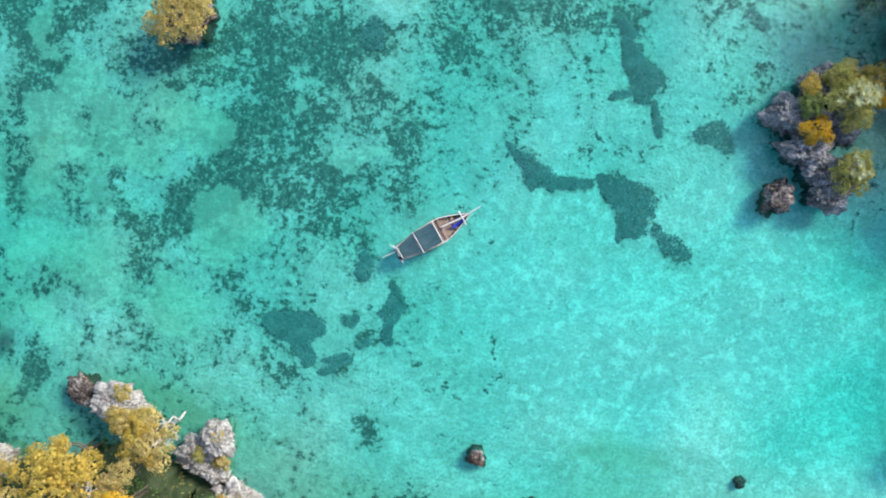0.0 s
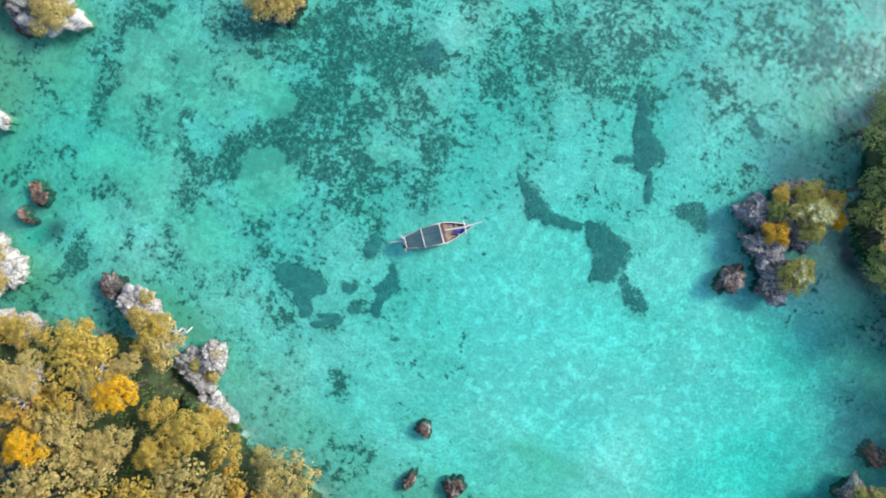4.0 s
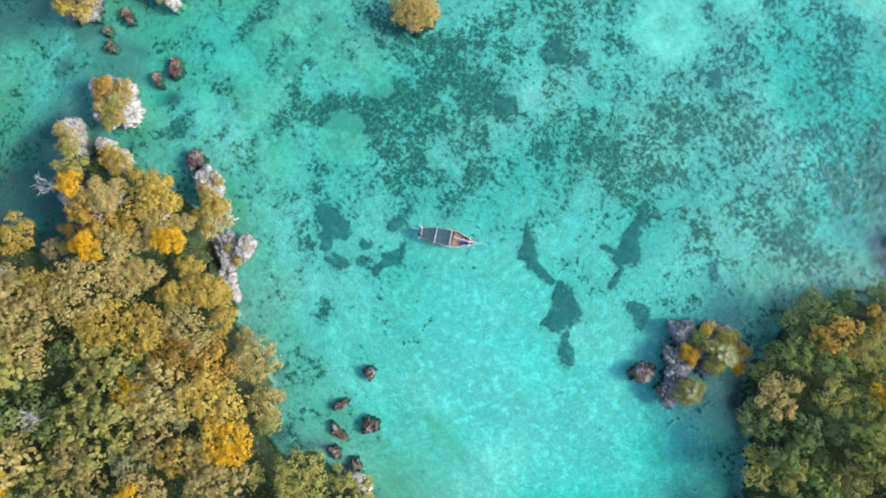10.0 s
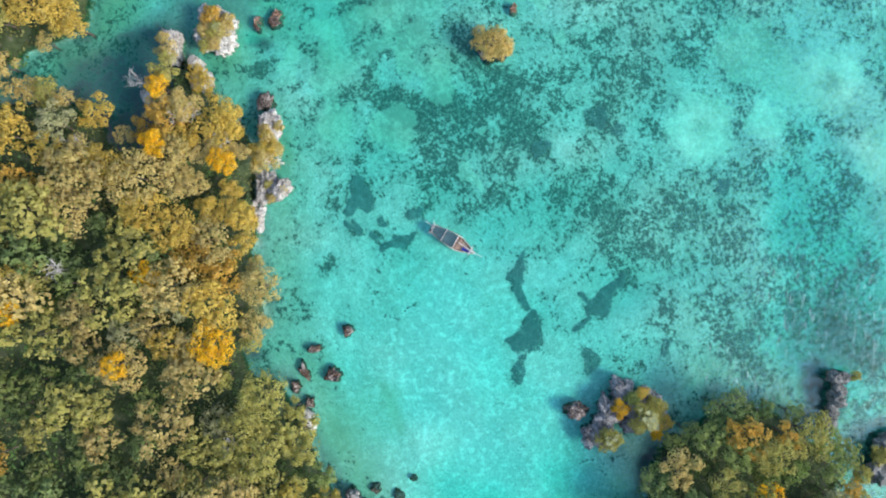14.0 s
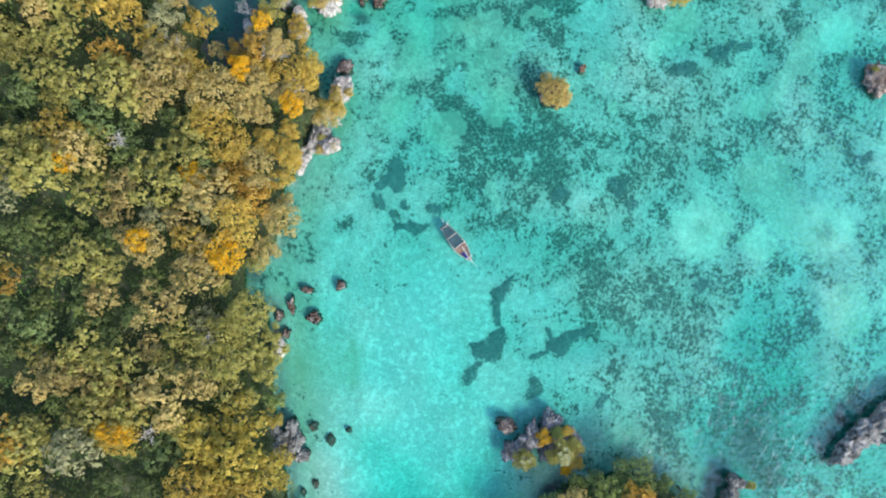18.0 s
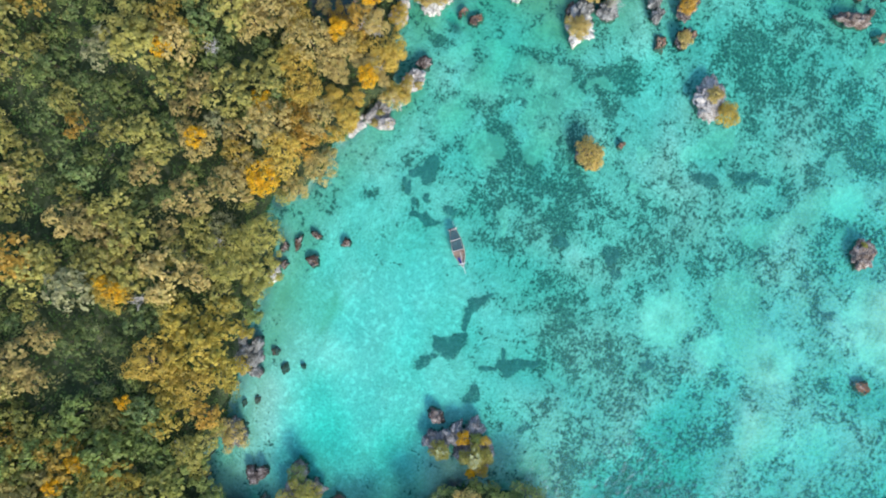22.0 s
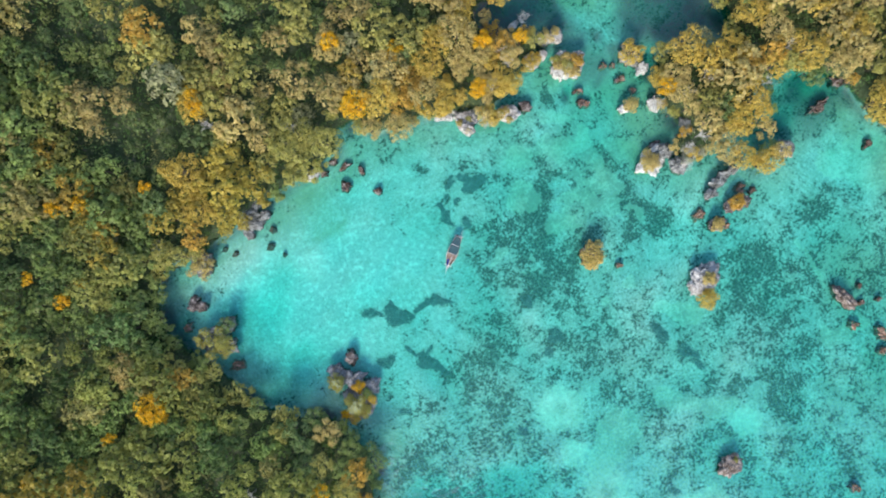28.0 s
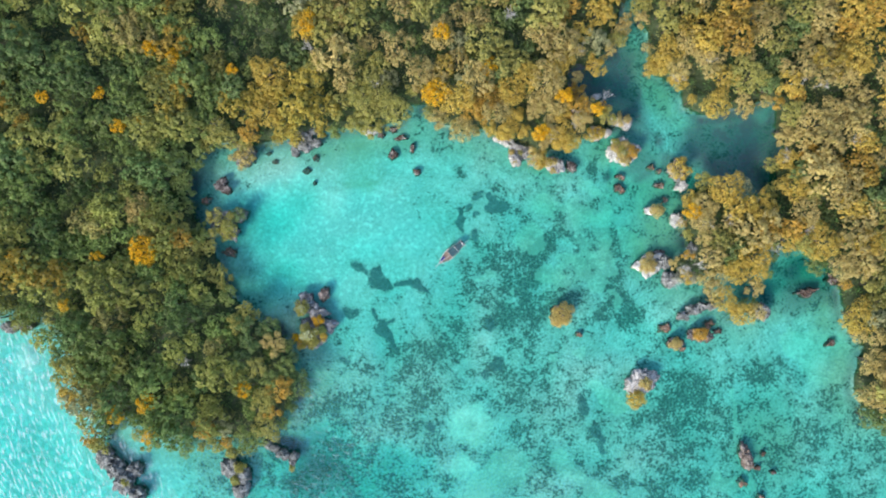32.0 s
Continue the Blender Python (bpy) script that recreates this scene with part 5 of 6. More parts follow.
# ---------------------------------------------------------------- coral rocks and islets
def karst(x, y, rx, ry, top, turn=0, mat=KARST, jag=0.34, level=3, name="coral_rock", label="", group="coral rocks", foot=None, parent=None, cut=0.22):
    cap = 3.2 if mat == PALE else 1.5
    """A pitted coral-rag rock, undercut at the tide line, standing on the lagoon floor."""
    global rock_seed
    rock_seed += 1
    v, f = ICO5 if level == 5 else ICO4
    foot = floor_at(x, y) - 0.3 if foot is None else foot
    r = np.random.RandomState(rock_seed)
    off = Vector(r.rand(3) * 50)
    V = []
    size = max(rx, ry)
    for p in v:
        q = Vector(p)
        lump = noise.noise(q * 3.3 + off * 2.3)
        big = noise.noise(q * 1.3 + off)
        rid = 1 - abs(noise.noise(q * 2.6 + off * 1.7)) * 2
        fine = 1 - abs(noise.noise(q * (4.0 + 1.5 * size) + off * 0.6)) * 2
        crumb = noise.noise(q * 11.0 + off * 3.1)
        spike = 1 - abs(noise.noise(q * 15.0 + off * 1.3)) * 2.6
        k = 0.92 + 0.12 * crumb + 0.05 * spike + 0.55 * big + 0.35 * lump + jag * (0.5 * rid + 0.55 * fine - 0.45)
        flat = max(-1.0, min(1.0, q.z * cap))
        z = foot + (top - foot) * (0.5 + 0.5 * flat) + (jag * (0.9 * rid + 1.0 * fine + 1.2 * lump + 0.9 * crumb + 0.55 * spike - 0.9) * min(1.0, 0.30 * size) * max(0, q.z + 0.2) * (0.55 if mat == PALE else 1))
        waist = 1 - cut * math.exp(-((z - 0.1) / 0.5) ** 2)
        edge = 1.0 if q.z > -0.2 else 0.9
        V.append((q.x * rx * k * waist * edge * 1.08, q.y * ry * k * waist * edge * 1.08, z - foot))
    ob = part(name, V, f, mat, parent, smooth=True)
    if parent is None:
        ob.matrix_world = pose(x, y, foot, 0, 0, turn)
        tagged(ob, label, "rock", group)
    else:
        ob.location = (x, y, foot)
        ob.rotation_euler = (0, 0, radians(turn))
    return ob


rock_seed = 0


def rubble(x, y, rx, ry, top, label, group, mat=BROWN):
    """A low broken coral rock: one uneven flat mass with parts awash and a few higher knobs."""
    global rock_seed
    rock_seed += 1
    r = np.random.RandomState(4000 + rock_seed)
    foot, off = floor_at(x, y) - 0.3, Vector(r.rand(3) * 40)
    v, f = ICO4 if min(rx, ry) > 1.2 else ICO3
    V = []
    for p in v:
        q = Vector(p)
        side = Vector((q.x, q.y, 0)) * 1.5
        bend = 0.95 + 0.75 * noise.noise(side + off) + 0.45 * noise.noise(side * 2.3 + off) + 0.25 * noise.noise(q * 5.0 + off)
        knob = noise.noise(q * 2.6 + off * 2) + 0.6 * noise.noise(q * 5.5 + off) + 0.35 * noise.noise(q * 11 + off)
        cap = max(-1.0, min(1.0, 2.2 * q.z))
        z = foot + (top - foot) * (0.5 + 0.5 * cap) + (0.75 * knob * (0.35 + 0.25 * min(rx, ry)) if q.z > 0 else 0)
        flare = 1.0 - 0.12 * cap
        V.append((q.x * rx * max(0.3, bend) * flare, q.y * ry * max(0.3, bend) * flare, z - foot))
    ob = part("coral_rock", V, f, mat, smooth=True)
    ob.matrix_world = pose(x, y, foot, 0, 0, r.uniform(-25, 25))
    return tagged(ob, label, "rock", group)


SUBMERGED = "reddish-brown algae-covered coral rock just breaking the water"
BROWN_ROCKS = [
    (-10.4, 24.8, 1.46, 1.32), (-17.8, 30.4, 1.48, 1.63), (-15.5, 35.1, 1.76, 1.05), (-11.9, 32.3, 0.87, 1.44), (-17.6, 37.5, 1.29, 1.01), (-21.6, 36.0, 1.29, 1.01), (-44.2, 25.1, 1.45, 1.02), (-41.7, 21.4, 0.67, 0.81), (-53.6, 27.8, 1.13, 0.84), (-55.8, 30.3, 1.12, 0.70), (-41.4, 29.1, 1.31, 1.31),
    (50.6, 20.1, 1.32, 1.46), (50.6, 23.6, 0.96, 0.68), (62.6, 20.7, 1.13, 0.84), (63.2, 0.4, 1.92, 1.21), (108.3, -11.6, 3.50, 1.55), (116.4, -8.3, 3.20, 1.78), (115.8, -27.0, 2.08, 1.23), (93.1, -65.3, 1.28, 0.86), (98.3, -66.6, 0.96, 0.68), (95.1, -60.9, 0.83, 0.97), (81.2, -23.7, 1.60, 0.89),
]
BROWN_ROCKS_SOUTH = [
    (78.4, -21.6, 1.90, 1.30), (65.4, -23.0, 1.60, 1.20), (77.8, -26.2, 1.40, 1.00), (70.2, -29.0, 1.50, 0.90),
    (88.9, -69.9, 1.61, 1.18), (94.6, -74.6, 1.30, 1.16), (92.4, -79.8, 1.32, 1.46), (39.0, -24.8, 1.29, 1.01), (-67.4, 0.3, 2.41, 1.55), (-74.8, 15.7, 1.30, 1.16), (64.6, -22.6, 1.93, 1.36),
    (51.7, 19.4, 1.25, 1.35), (51.7, 23.2, 1.12, 1.07), (60.8, 26.3, 1.13, 1.05), (63.7, 20.7, 1.17, 1.26), (63.1, 25.0, 0.80, 0.79), (65.1, 16.3, 0.98, 1.01),
    (67.8, -109.7, 1.56, 1.56), (94.3, -76.2, 1.37, 1.28),
    (11.6, -101.9, 1.69, 1.74),
]
for x, y, rx, ry in BROWN_ROCKS:
    rubble(x, y, rx * 0.9, ry * 0.9, (0.08 if x > -40 else -0.30) + 0.16 * min(rx, ry), SUBMERGED, "brown rocks")
for x, y, rx, ry in BROWN_ROCKS_SOUTH:
    rubble(x, y, rx, ry, 0.02 + 0.06 * min(rx, ry), "flat pinkish-brown reef rock awash in the shallows", "brown rocks", REEF)

GREY_ROCK = "jagged grey coral limestone rock standing in the shallows"
KARST_ROCKS = [
    (72.8, -0.0, 1.90, 2.30), (71.5, -6.3, 1.90, 1.70), (63.8, -2.6, 2.40, 1.83), (65.6, -7.9, 1.97, 2.25), (69.9, -18.8, 1.70, 1.30), (72.8, -17.2, 1.90, 1.30), (75.6, -16.1, 1.80, 1.20), (78.2, -15.8, 1.40, 1.10), (94.1, -17.4, 1.97, 2.25), (-70.5, 39.5, 2.31, 2.73),
    (-41.9, 37.2, 1.62, 1.29), (-43.6, 35.0, 1.41, 1.63), (-44.5, 32.4, 1.64, 1.64), (-46.8, 34.2, 1.42, 1.75), (-47.1, 30.8, 1.04, 1.37), (-45.7, 36.8, 1.39, 1.39), (-42.3, 33.7, 1.00, 0.89),
    (-44.2, 32.4, 2.15, 1.35), (-47.4, 33.8, 1.66, 1.34), (-41.0, 33.4, 1.49, 1.17), (-67.6, 39.6, 1.50, 1.50),
]
for x, y, rx, ry in KARST_ROCKS:
    karst(x, y, rx, ry, 1.7 + 0.28 * min(rx, ry), 0, KARST, 0.5, 4 if rx > 3 else 3, label=GREY_ROCK, group="grey rocks")
for x, y, rx, ry in [(-70.2, 20.6, 1.7, 1.5), (-68.2, 19.2, 1.5, 1.3), (-69.0, 22.0, 1.0, 1.1)]:
    karst(x, y, rx, ry, 1.7, 0, BROWN, 0.36, 4, label="dark grey-brown coral rock standing in the bay", group="grey rocks")
PALE_ROCK = "bleached white coral limestone outcrop at the water's edge"
PALE_ROCKS = [
    (-24.7, 36.7, 2.22, 1.38), (69.2, 20.4, 2.24, 1.67), (68.2, 53.6, 2.14, 2.57), (101.5, 29.8, 1.38, 2.22), (59.8, 13.1, 1.75, 1.19), (67.7, 10.0, 1.65, 1.93), (42.9, 37.4, 2.24, 1.67), (49.9, 39.7, 2.22, 1.38), (43.8, 47.5, 1.59, 1.03),
]
for x, y, rx, ry in PALE_ROCKS:
    karst(x, y, rx * 0.82, ry * 0.82, 1.6 + 0.25 * min(rx, ry), 0, PALE, 0.5, 4 if rx > 2.5 else 3, label=PALE_ROCK, group="pale rocks")

WHITE_RIM = [
    (51.5, 30.9, 3.59, 3.47), (49.2, 30.5, 2.26, 2.38), (52.4, 28.4, 1.82, 1.82), (50.9, 33.3, 2.02, 2.02), (54.7, 31.2, 1.82, 1.82),
]
for x, y, rx, ry in WHITE_RIM:
    karst(x, y, rx * 0.86, ry * 0.86, 2.6, rt.uniform(-20, 20), PALE, 0.5, 5, label="bleached white coral limestone of a shrub-covered islet", group="pale rocks", cut=0.3)

# outcrops at the eastern point of the bay
for x, y, rx, ry, top, mat, text in [
    (36.4, 26.3, 1.7, 1.5, 1.0, BROWN, SUBMERGED), (31.4, 26.5, 2.1, 1.9, 3.2, WORN, PALE_ROCK), (20.9, 30.0, 2.2, 1.8, 2.4, WORN, PALE_ROCK), (29.8, 27.6, 1.8, 1.6, 2.2, WORN, PALE_ROCK), (18.9, 28.4, 1.3, 2.1, 3.4, WORN, PALE_ROCK),
    (20.7, 31.7, 1.9, 1.0, 2.2, WORN, PALE_ROCK), (18.6, 32.3, 1.2, 1.3, 2.2, WORN, PALE_ROCK), (15.8, 35.0, 2.3, 1.9, 2.4, WORN, PALE_ROCK),
    (43.1, 35.9, 1.5, 1.9, 4.6, WORN, PALE_ROCK), (46.7, 36.2, 0.95, 1.0, 4.4, WORN, PALE_ROCK), (52.2, 39.0, 1.5, 1.6, 4.6, WORN, PALE_ROCK)]:
    karst(x, y, rx, ry, top, rt.uniform(-30, 30), mat, 0.34, 5, label=text, group="point rocks")

# spits and the sea ridge in the south-west
SPIT_ROCKS = [
    (-104.4, -61.7, 2.38, 2.38), (-101.8, -65.6, 2.38, 2.38), (-98.7, -69.5, 2.21, 2.38), (-95.7, -65.6, 2.04, 1.87), (-94.7, -73.3, 2.04, 2.38), (-66.9, -64.8, 2.38, 2.04), (-63.0, -67.3, 2.04, 2.21), (-63.5, -71.9, 2.04, 2.21), (-129.0, -21.9, 2.72, 1.36), (-133.3, -22.3, 2.04, 1.36),
    (-47.4, -61.1, 1.03, 0.96), (-47.9, -63.1, 0.94, 0.94), (-49.7, -61.3, 1.29, 0.93), (-51.5, -60.3, 1.38, 0.88), (-53.5, -59.0, 1.38, 0.88), (-55.6, -57.6, 1.38, 0.96),
]
for x, y, rx, ry in SPIT_ROCKS:
    karst(x, y, rx * 1.1, ry * 1.15, 2.0 + rt.uniform(-0.4, 0.7), rt.uniform(-15, 15), KARST, 0.5, 3, label="dark jagged coral rock on a low spit", group="spit rocks")
RIDGE_ROCK = rock_material("pitted_ridge_limestone", (0.05, 0.052, 0.05), (0.25, 0.255, 0.245), (0.58, 0.585, 0.56), (0.16, 0.13, 0.08))
RIDGE = [
    (-40.6, -84.4, 1.62, 2.21), (-37.5, -86.7, 1.87, 2.46), (-34.6, -89.5, 1.87, 2.46), (-31.9, -92.5, 1.76, 2.70), (-30.1, -95.9, 2.00, 2.70), (-28.6, -99.5, 2.23, 2.71), (-26.8, -102.9, 2.23, 2.71), (-36.3, -92.5, 0.99, 0.99), (-33.1, -97.0, 0.88, 1.47),
]
for x, y, rx, ry in RIDGE:
    karst(x, y, rx * 1.2, ry * 1.2, 2.3 + rt.uniform(-0.3, 0.4), rt.uniform(0, 90), RIDGE_ROCK, 0.65, 4, label="pitted pale-grey coral ridge rock above dark shaded water", group="ridge rocks", cut=0.4)
for x, y, rx, ry, top in [(89.4, -61.4, 1.6, 3.6, 1.3), (39.9, -87.9, 3.0, 2.4, 1.4)]:
    karst(x, y, rx, ry, top, 15, PATCHY, 0.5, 4, label="weathered brown and grey coral rock in shallow water", group="brown rocks", cut=0.1)


# spiky shrubs: rosettes of long pale blades
def rosette(seed, reach, blades):
    """Star-like rosettes of pale blades over the top of a shrub."""
    r = np.random.RandomState(seed)
    V, F = [], []
    for k in range(max(4, blades // 12)):
        ox, oy = reach * 0.26 * r.randn(2)
        oz = reach * (0.42 - 0.5 * (ox * ox + oy * oy) / reach ** 2)
        long = r.uniform(0.16, 0.24) * reach
        for j in range(11):
            a, lift = 6.283 * (j + 0.6 * r.rand()) / 11, r.uniform(0.05, 0.55)
            n = long * r.uniform(0.75, 1.15)
            way = np.array([math.cos(a), math.sin(a), 0])
            foot, tip = np.array([ox, oy, oz]), np.array([ox, oy, oz + n * lift]) + way * n
            w = 0.05 * n * np.array([-math.sin(a), math.cos(a), 0])
            mid = (foot + tip) / 2 + np.array([0, 0, 0.12 * n])
            b = len(V)
            V += [foot - w * 0.6, foot + w * 0.6, mid + w, mid - w, tip]
            F += [(b, b + 1, b + 2, b + 3), (b + 3, b + 2, b + 4)]
    return V, F


BLADES = plain_material("pale_dry_blades", (0.26, 0.30, 0.14), (0.48, 0.51, 0.30), 2, 0.6, 0.1)


def shrub(x, y, z, reach, colour, spiky=0, label=""):
    """A low rounded shrub on rock: short stems, clumpy crown and, on some, a tuft of pale blades."""
    global rock_seed
    rock_seed += 1
    root = new("shrub", None)
    root.location = (x, y, z)
    tv, tf = trunk_pieces(rock_seed, reach * 0.5, reach, 0.06 * reach)
    part("stem", tv, tf, BARK, root)
    V, Q = crown_arrays(500 + rock_seed, 7, 60 if reach < 3 else 95, 2000 if reach < 3 else 5200, (0.032 if reach < 3 else 0.019) + 0.02 / reach, 0.40, (0.08, 0.18), 1.0, 0.62)
    V = V * reach
    V[:, 2] += reach * 0.45
    c = part("crown", V, Q, LEAF, root)
    c.color = (*colour, 1)
    if spiky:
        bv, bf = rosette(rock_seed, reach, spiky)
        t = part("blade_tuft", bv, bf, BLADES, root, "pale yellowish pointed blades")
        t.location = (0, 0, reach * 0.52)
        tagged(t, kind="stuff")
    return tagged(root, label or "dense golden-olive shrub growing on coral rock", "shrub", "rock shrubs")


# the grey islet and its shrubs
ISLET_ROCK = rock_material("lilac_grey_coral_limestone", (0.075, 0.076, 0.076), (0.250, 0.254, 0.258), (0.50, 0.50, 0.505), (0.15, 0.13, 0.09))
for x, y, rx, ry, top in [
    (-42.8, -26.3, 2.9, 2.2, 2.7), (-39.5, -25.4, 1.5, 1.5, 2.6), (-37.3, -21.7, 2.0, 2.0, 2.5), (-39.7, -21.2, 2.3, 1.9, 2.7), (-43.2, -21.4, 1.7, 2.0, 2.5), (-40.0, -18.2, 2.2, 1.7, 2.5), (-42.2, -16.6, 2.0, 1.9, 2.5), (-44.7, -15.8, 2.3, 2.0, 2.4), (-43.7, -13.7, 2.0, 1.6, 2.3), (-45.8, -17.3, 1.0, 1.2, 2.0)]:
    karst(x, y, rx, ry, top, 11, ISLET_ROCK, 0.40, 5, "coral_rock", "lilac-grey pitted coral rock of a small undercut islet", "islet rocks", cut=0.35)
karst(-38.5, -12.4, 1.5, 2.1, 1.5, -15, BROWN, 0.4, 4, label="separate brown-grey coral boulder beside an islet", group="islet rocks")
for x, y, reach, colour, spiky, text in [
    (-42.6, -24.2, 3.2, OLIVE, 190, "olive shrub with pale spiky blades on the grey islet"),
    (-41.2, -26.6, 1.8, OLIVE, 0, ""),
    (-44.8, -27.1, 1.7, GOLD, 0, "orange-gold shrub on the grey islet"),
    (-46.5, -25.0, 1.2, YELLOW, 0, "small bright yellow shrub on the grey islet"),
    (-38.2, -24.8, 1.3, GOLD, 0, "orange-gold shrub on the grey islet"),
    (-38.8, -22.9, 1.4, LEAFY, 0, "small leafy green shrub on the grey islet"),
    (-40.0, -20.1, 1.6, (0.66, 0.40, 0.03), 0, "orange-gold shrub on the grey islet"),
    (-44.6, -16.7, 2.3, OLIVE, 110, "olive shrub with pale spiky blades on the grey islet"),
]:
    shrub(x, y, 2.9 - 0.2 * reach, reach * 1.20, colour, spiky, text)

shrub(41.7, -86.5, 1.2, 1.0, OLIVE, 0, "small olive shrub on a weathered reef rock")
shrub(-48.0, -64.8, 1.6, 1.1, OLIVE, 0, "small olive shrub on a dark coral spit")
for x, y, reach in [(-65.7, -59.8, 2.6), (-63.7, -64.5, 2.2), (-65.0, -68.3, 2.0), (-106.6, -57.3, 2.4), (-98.0, -68.7, 2.0)]:
    shrub(x, y, 1.6, reach, OLIVE, 0, "olive shrub on a dark coral spit")
for x, y, reach in [(70.2, -5.2, 2.5), (72.6, -7.4, 2.1), (68.0, -7.4, 1.9), (72.4, -1.2, 2.3), (74.6, -4.0, 2.2)]:
    shrub(x, y, 1.5, reach, (0.43, 0.42, 0.32), 50, "grey-green twiggy shrub with pale dead blades on coral rock")
# lone shrub islets on the reef flat
karst(32.9, -19.0, 2.8, 2.8, 0.8, 0, BROWN, 0.3, label="low rock under a round shrub in the lagoon", group="islet rocks")
shrub(32.8, -18.7, 0.8, 4.6, (0.60, 0.45, 0.15), 0, "round golden shrub covering a tiny rock in the lagoon")
karst(57.3, -38.8, 4.2, 3.4, 2.3, 0, WORN, 0.36, 5, label="pale furrowed coral rock islet with shrubs", group="islet rocks", cut=0.3)
shrub(55.6, -43.4, 1.2, 3.2, GOLD, 0)
shrub(58.4, -38.9, 2.2, 2.2, TAN, 0)
shrub(54.1, 30.2, 2.4, 2.3, RUST, 0, "orange-brown shrub on a bleached white coral islet")
shrub(51.1, 30.4, 2.6, 2.2, OLIVE, 60, "olive shrub with pale blades on a white coral islet")
shrub(52.0, 32.6, 2.4, 2.0, TAN, 0, "tan shrub on a bleached white coral islet")
shrub(52.6, 27.9, 2.3, 1.5, TAN, 0, "tan shrub on a bleached white coral islet")
shrub(49.4, 33.3, 2.2, 1.6, OLIVE, 0)
shrub(50.8, 29.4, 2.5, 2.0, TAN, 40, "tan shrub with pale blades on a white coral islet")
shrub(49.2, 31.6, 2.3, 1.7, TAN, 0, "tan shrub on a bleached white coral islet")
shrub(68.9, 9.4, 2.0, 1.9, TAN, 0)
shrub(62.1, 13.0, 1.2, 2.6, TAN, 0)
shrub(58.9, -3.1, 1.2, 3.4, TAN, 0)
karst(59.5, -3.4, 3.2, 3.0, 1.6, 0, PALE, 0.5, label=PALE_ROCK, group="pale rocks")
shrub(74.7, -24.1, 1.6, 2.8, RUST, 0, "orange shrub on dark coral rock")
shrub(67.6, -26.8, 1.2, 2.2, TAN, 0)
karst(68.0, -27.0, 2.2, 1.6, 1.5, 0, BROWN, 0.5, label=GREY_ROCK, group="grey rocks")
karst(75.3, -24.7, 3.0, 1.8, 1.8, 0, BROWN, 0.5, label=GREY_ROCK, group="grey rocks")
for kx, ky, reach, height, colour in [(68.3, 25.6, 3.9, 3.0, GOLD), (-62.4, 29.1, 4.2, 2.6, TAN), (-68.7, 9.7, 4.9, 4.0, OLIVE), (-66.7, 6.4, 3.2, 3.2, OLIVE), (-63.8, 11.4, 2.6, 3.4, GREEN)]:
    karst(kx, ky, reach * 0.75, reach * 0.7, 1.5, rt.uniform(0, 90), KARST, 0.5, 4, label=GREY_ROCK, group="grey rocks")
    set_tree(FINE_KINDS[rt.randint(4)], kx, ky, 1.0, reach, height, colour, rt.uniform(0, 360), "islet trees")
shrub(30.4, 25.0, 2.7, 1.2, TAN, 60, "small tan shrub with pale blades on white rock")
shrub(30.8, 27.5, 2.3, 1.5, TAN, 0)
shrub(52.3, 40.0, 4.0, 1.5, TAN, 20)
shrub(43.9, 36.3, 4.2, 0.9, TAN, 40)
shrub(19.2, 27.5, 2.3, 1.3, TAN, 70, "small tan shrub with pale blades on weathered rock")
shrub(20.7, 30.2, 1.9, 1.2, OLIVE, 30)
shrub(17.9, 30.3, 2.2, 1.2, TAN, 0)
shrub(15.5, 35.2, 2.2, 2.1, GOLD, 0)


# bleached bare trees
def bare_tree(x, y, foot, height, seed):
    r = np.random.RandomState(seed)
    root = new("bare_tree", None)
    root.location = (x, y, foot)
    part("trunk", *gather([limb(r, (0, 0, -0.3), (0, 0, height * 0.6), 0.13, 0.08, 6, 3)]), DEADWOOD, root)
    for k in range(10):
        a = 6.283 * k / 10 + r.rand()
        d, z = height * r.uniform(0.12, 0.27), height * r.uniform(0.85, 1.05)
        start, tip = np.array([0, 0, height * r.uniform(0.45, 0.6)]), np.array([d * math.cos(a), d * math.sin(a), z])
        pieces = [limb(r, start, tip, 0.06, 0.025, 5, 4)]
        for j in range(6):
            p = start + (tip - start) * r.uniform(0.45, 1.0)
            pieces.append(limb(r, p, p + r.randn(3) * 0.085 * height * np.array([1, 1, 0.4]), 0.03, 0.012, 4, 2))
        part("branch", *gather(pieces), DEADWOOD, root)
    return tagged(root, "leafless bleached grey tree among leafy crowns", "bare tree", "bare trees")


for k, (x, y) in enumerate([
    (108.1, 49.5), (100.6, 50.3), (117.1, 33.0), (119.6, 33.8), (-77.3, -31.4), (-41.9, 60.1), (80.9, 9.9), (94.1, 1.7), (104.0, 6.6), (-22.9, 49.4), (75.1, 56.8), (16.6, 69.2),
    (24.1, 26.6), (29.7, 33.9), (36.4, 38.0), (45.4, 46.6),
    (35.9, 40.1), (37.3, 59.9),
    (68.3, -4.8), (65.8, -8.5), (72.2, -3.1), (74.2, 8.4), (66.6, 10.0),
]):
    bare_tree(x, y, max(0.5, floor_at(x, y)) - 0.2, 7.6, 900 + k)

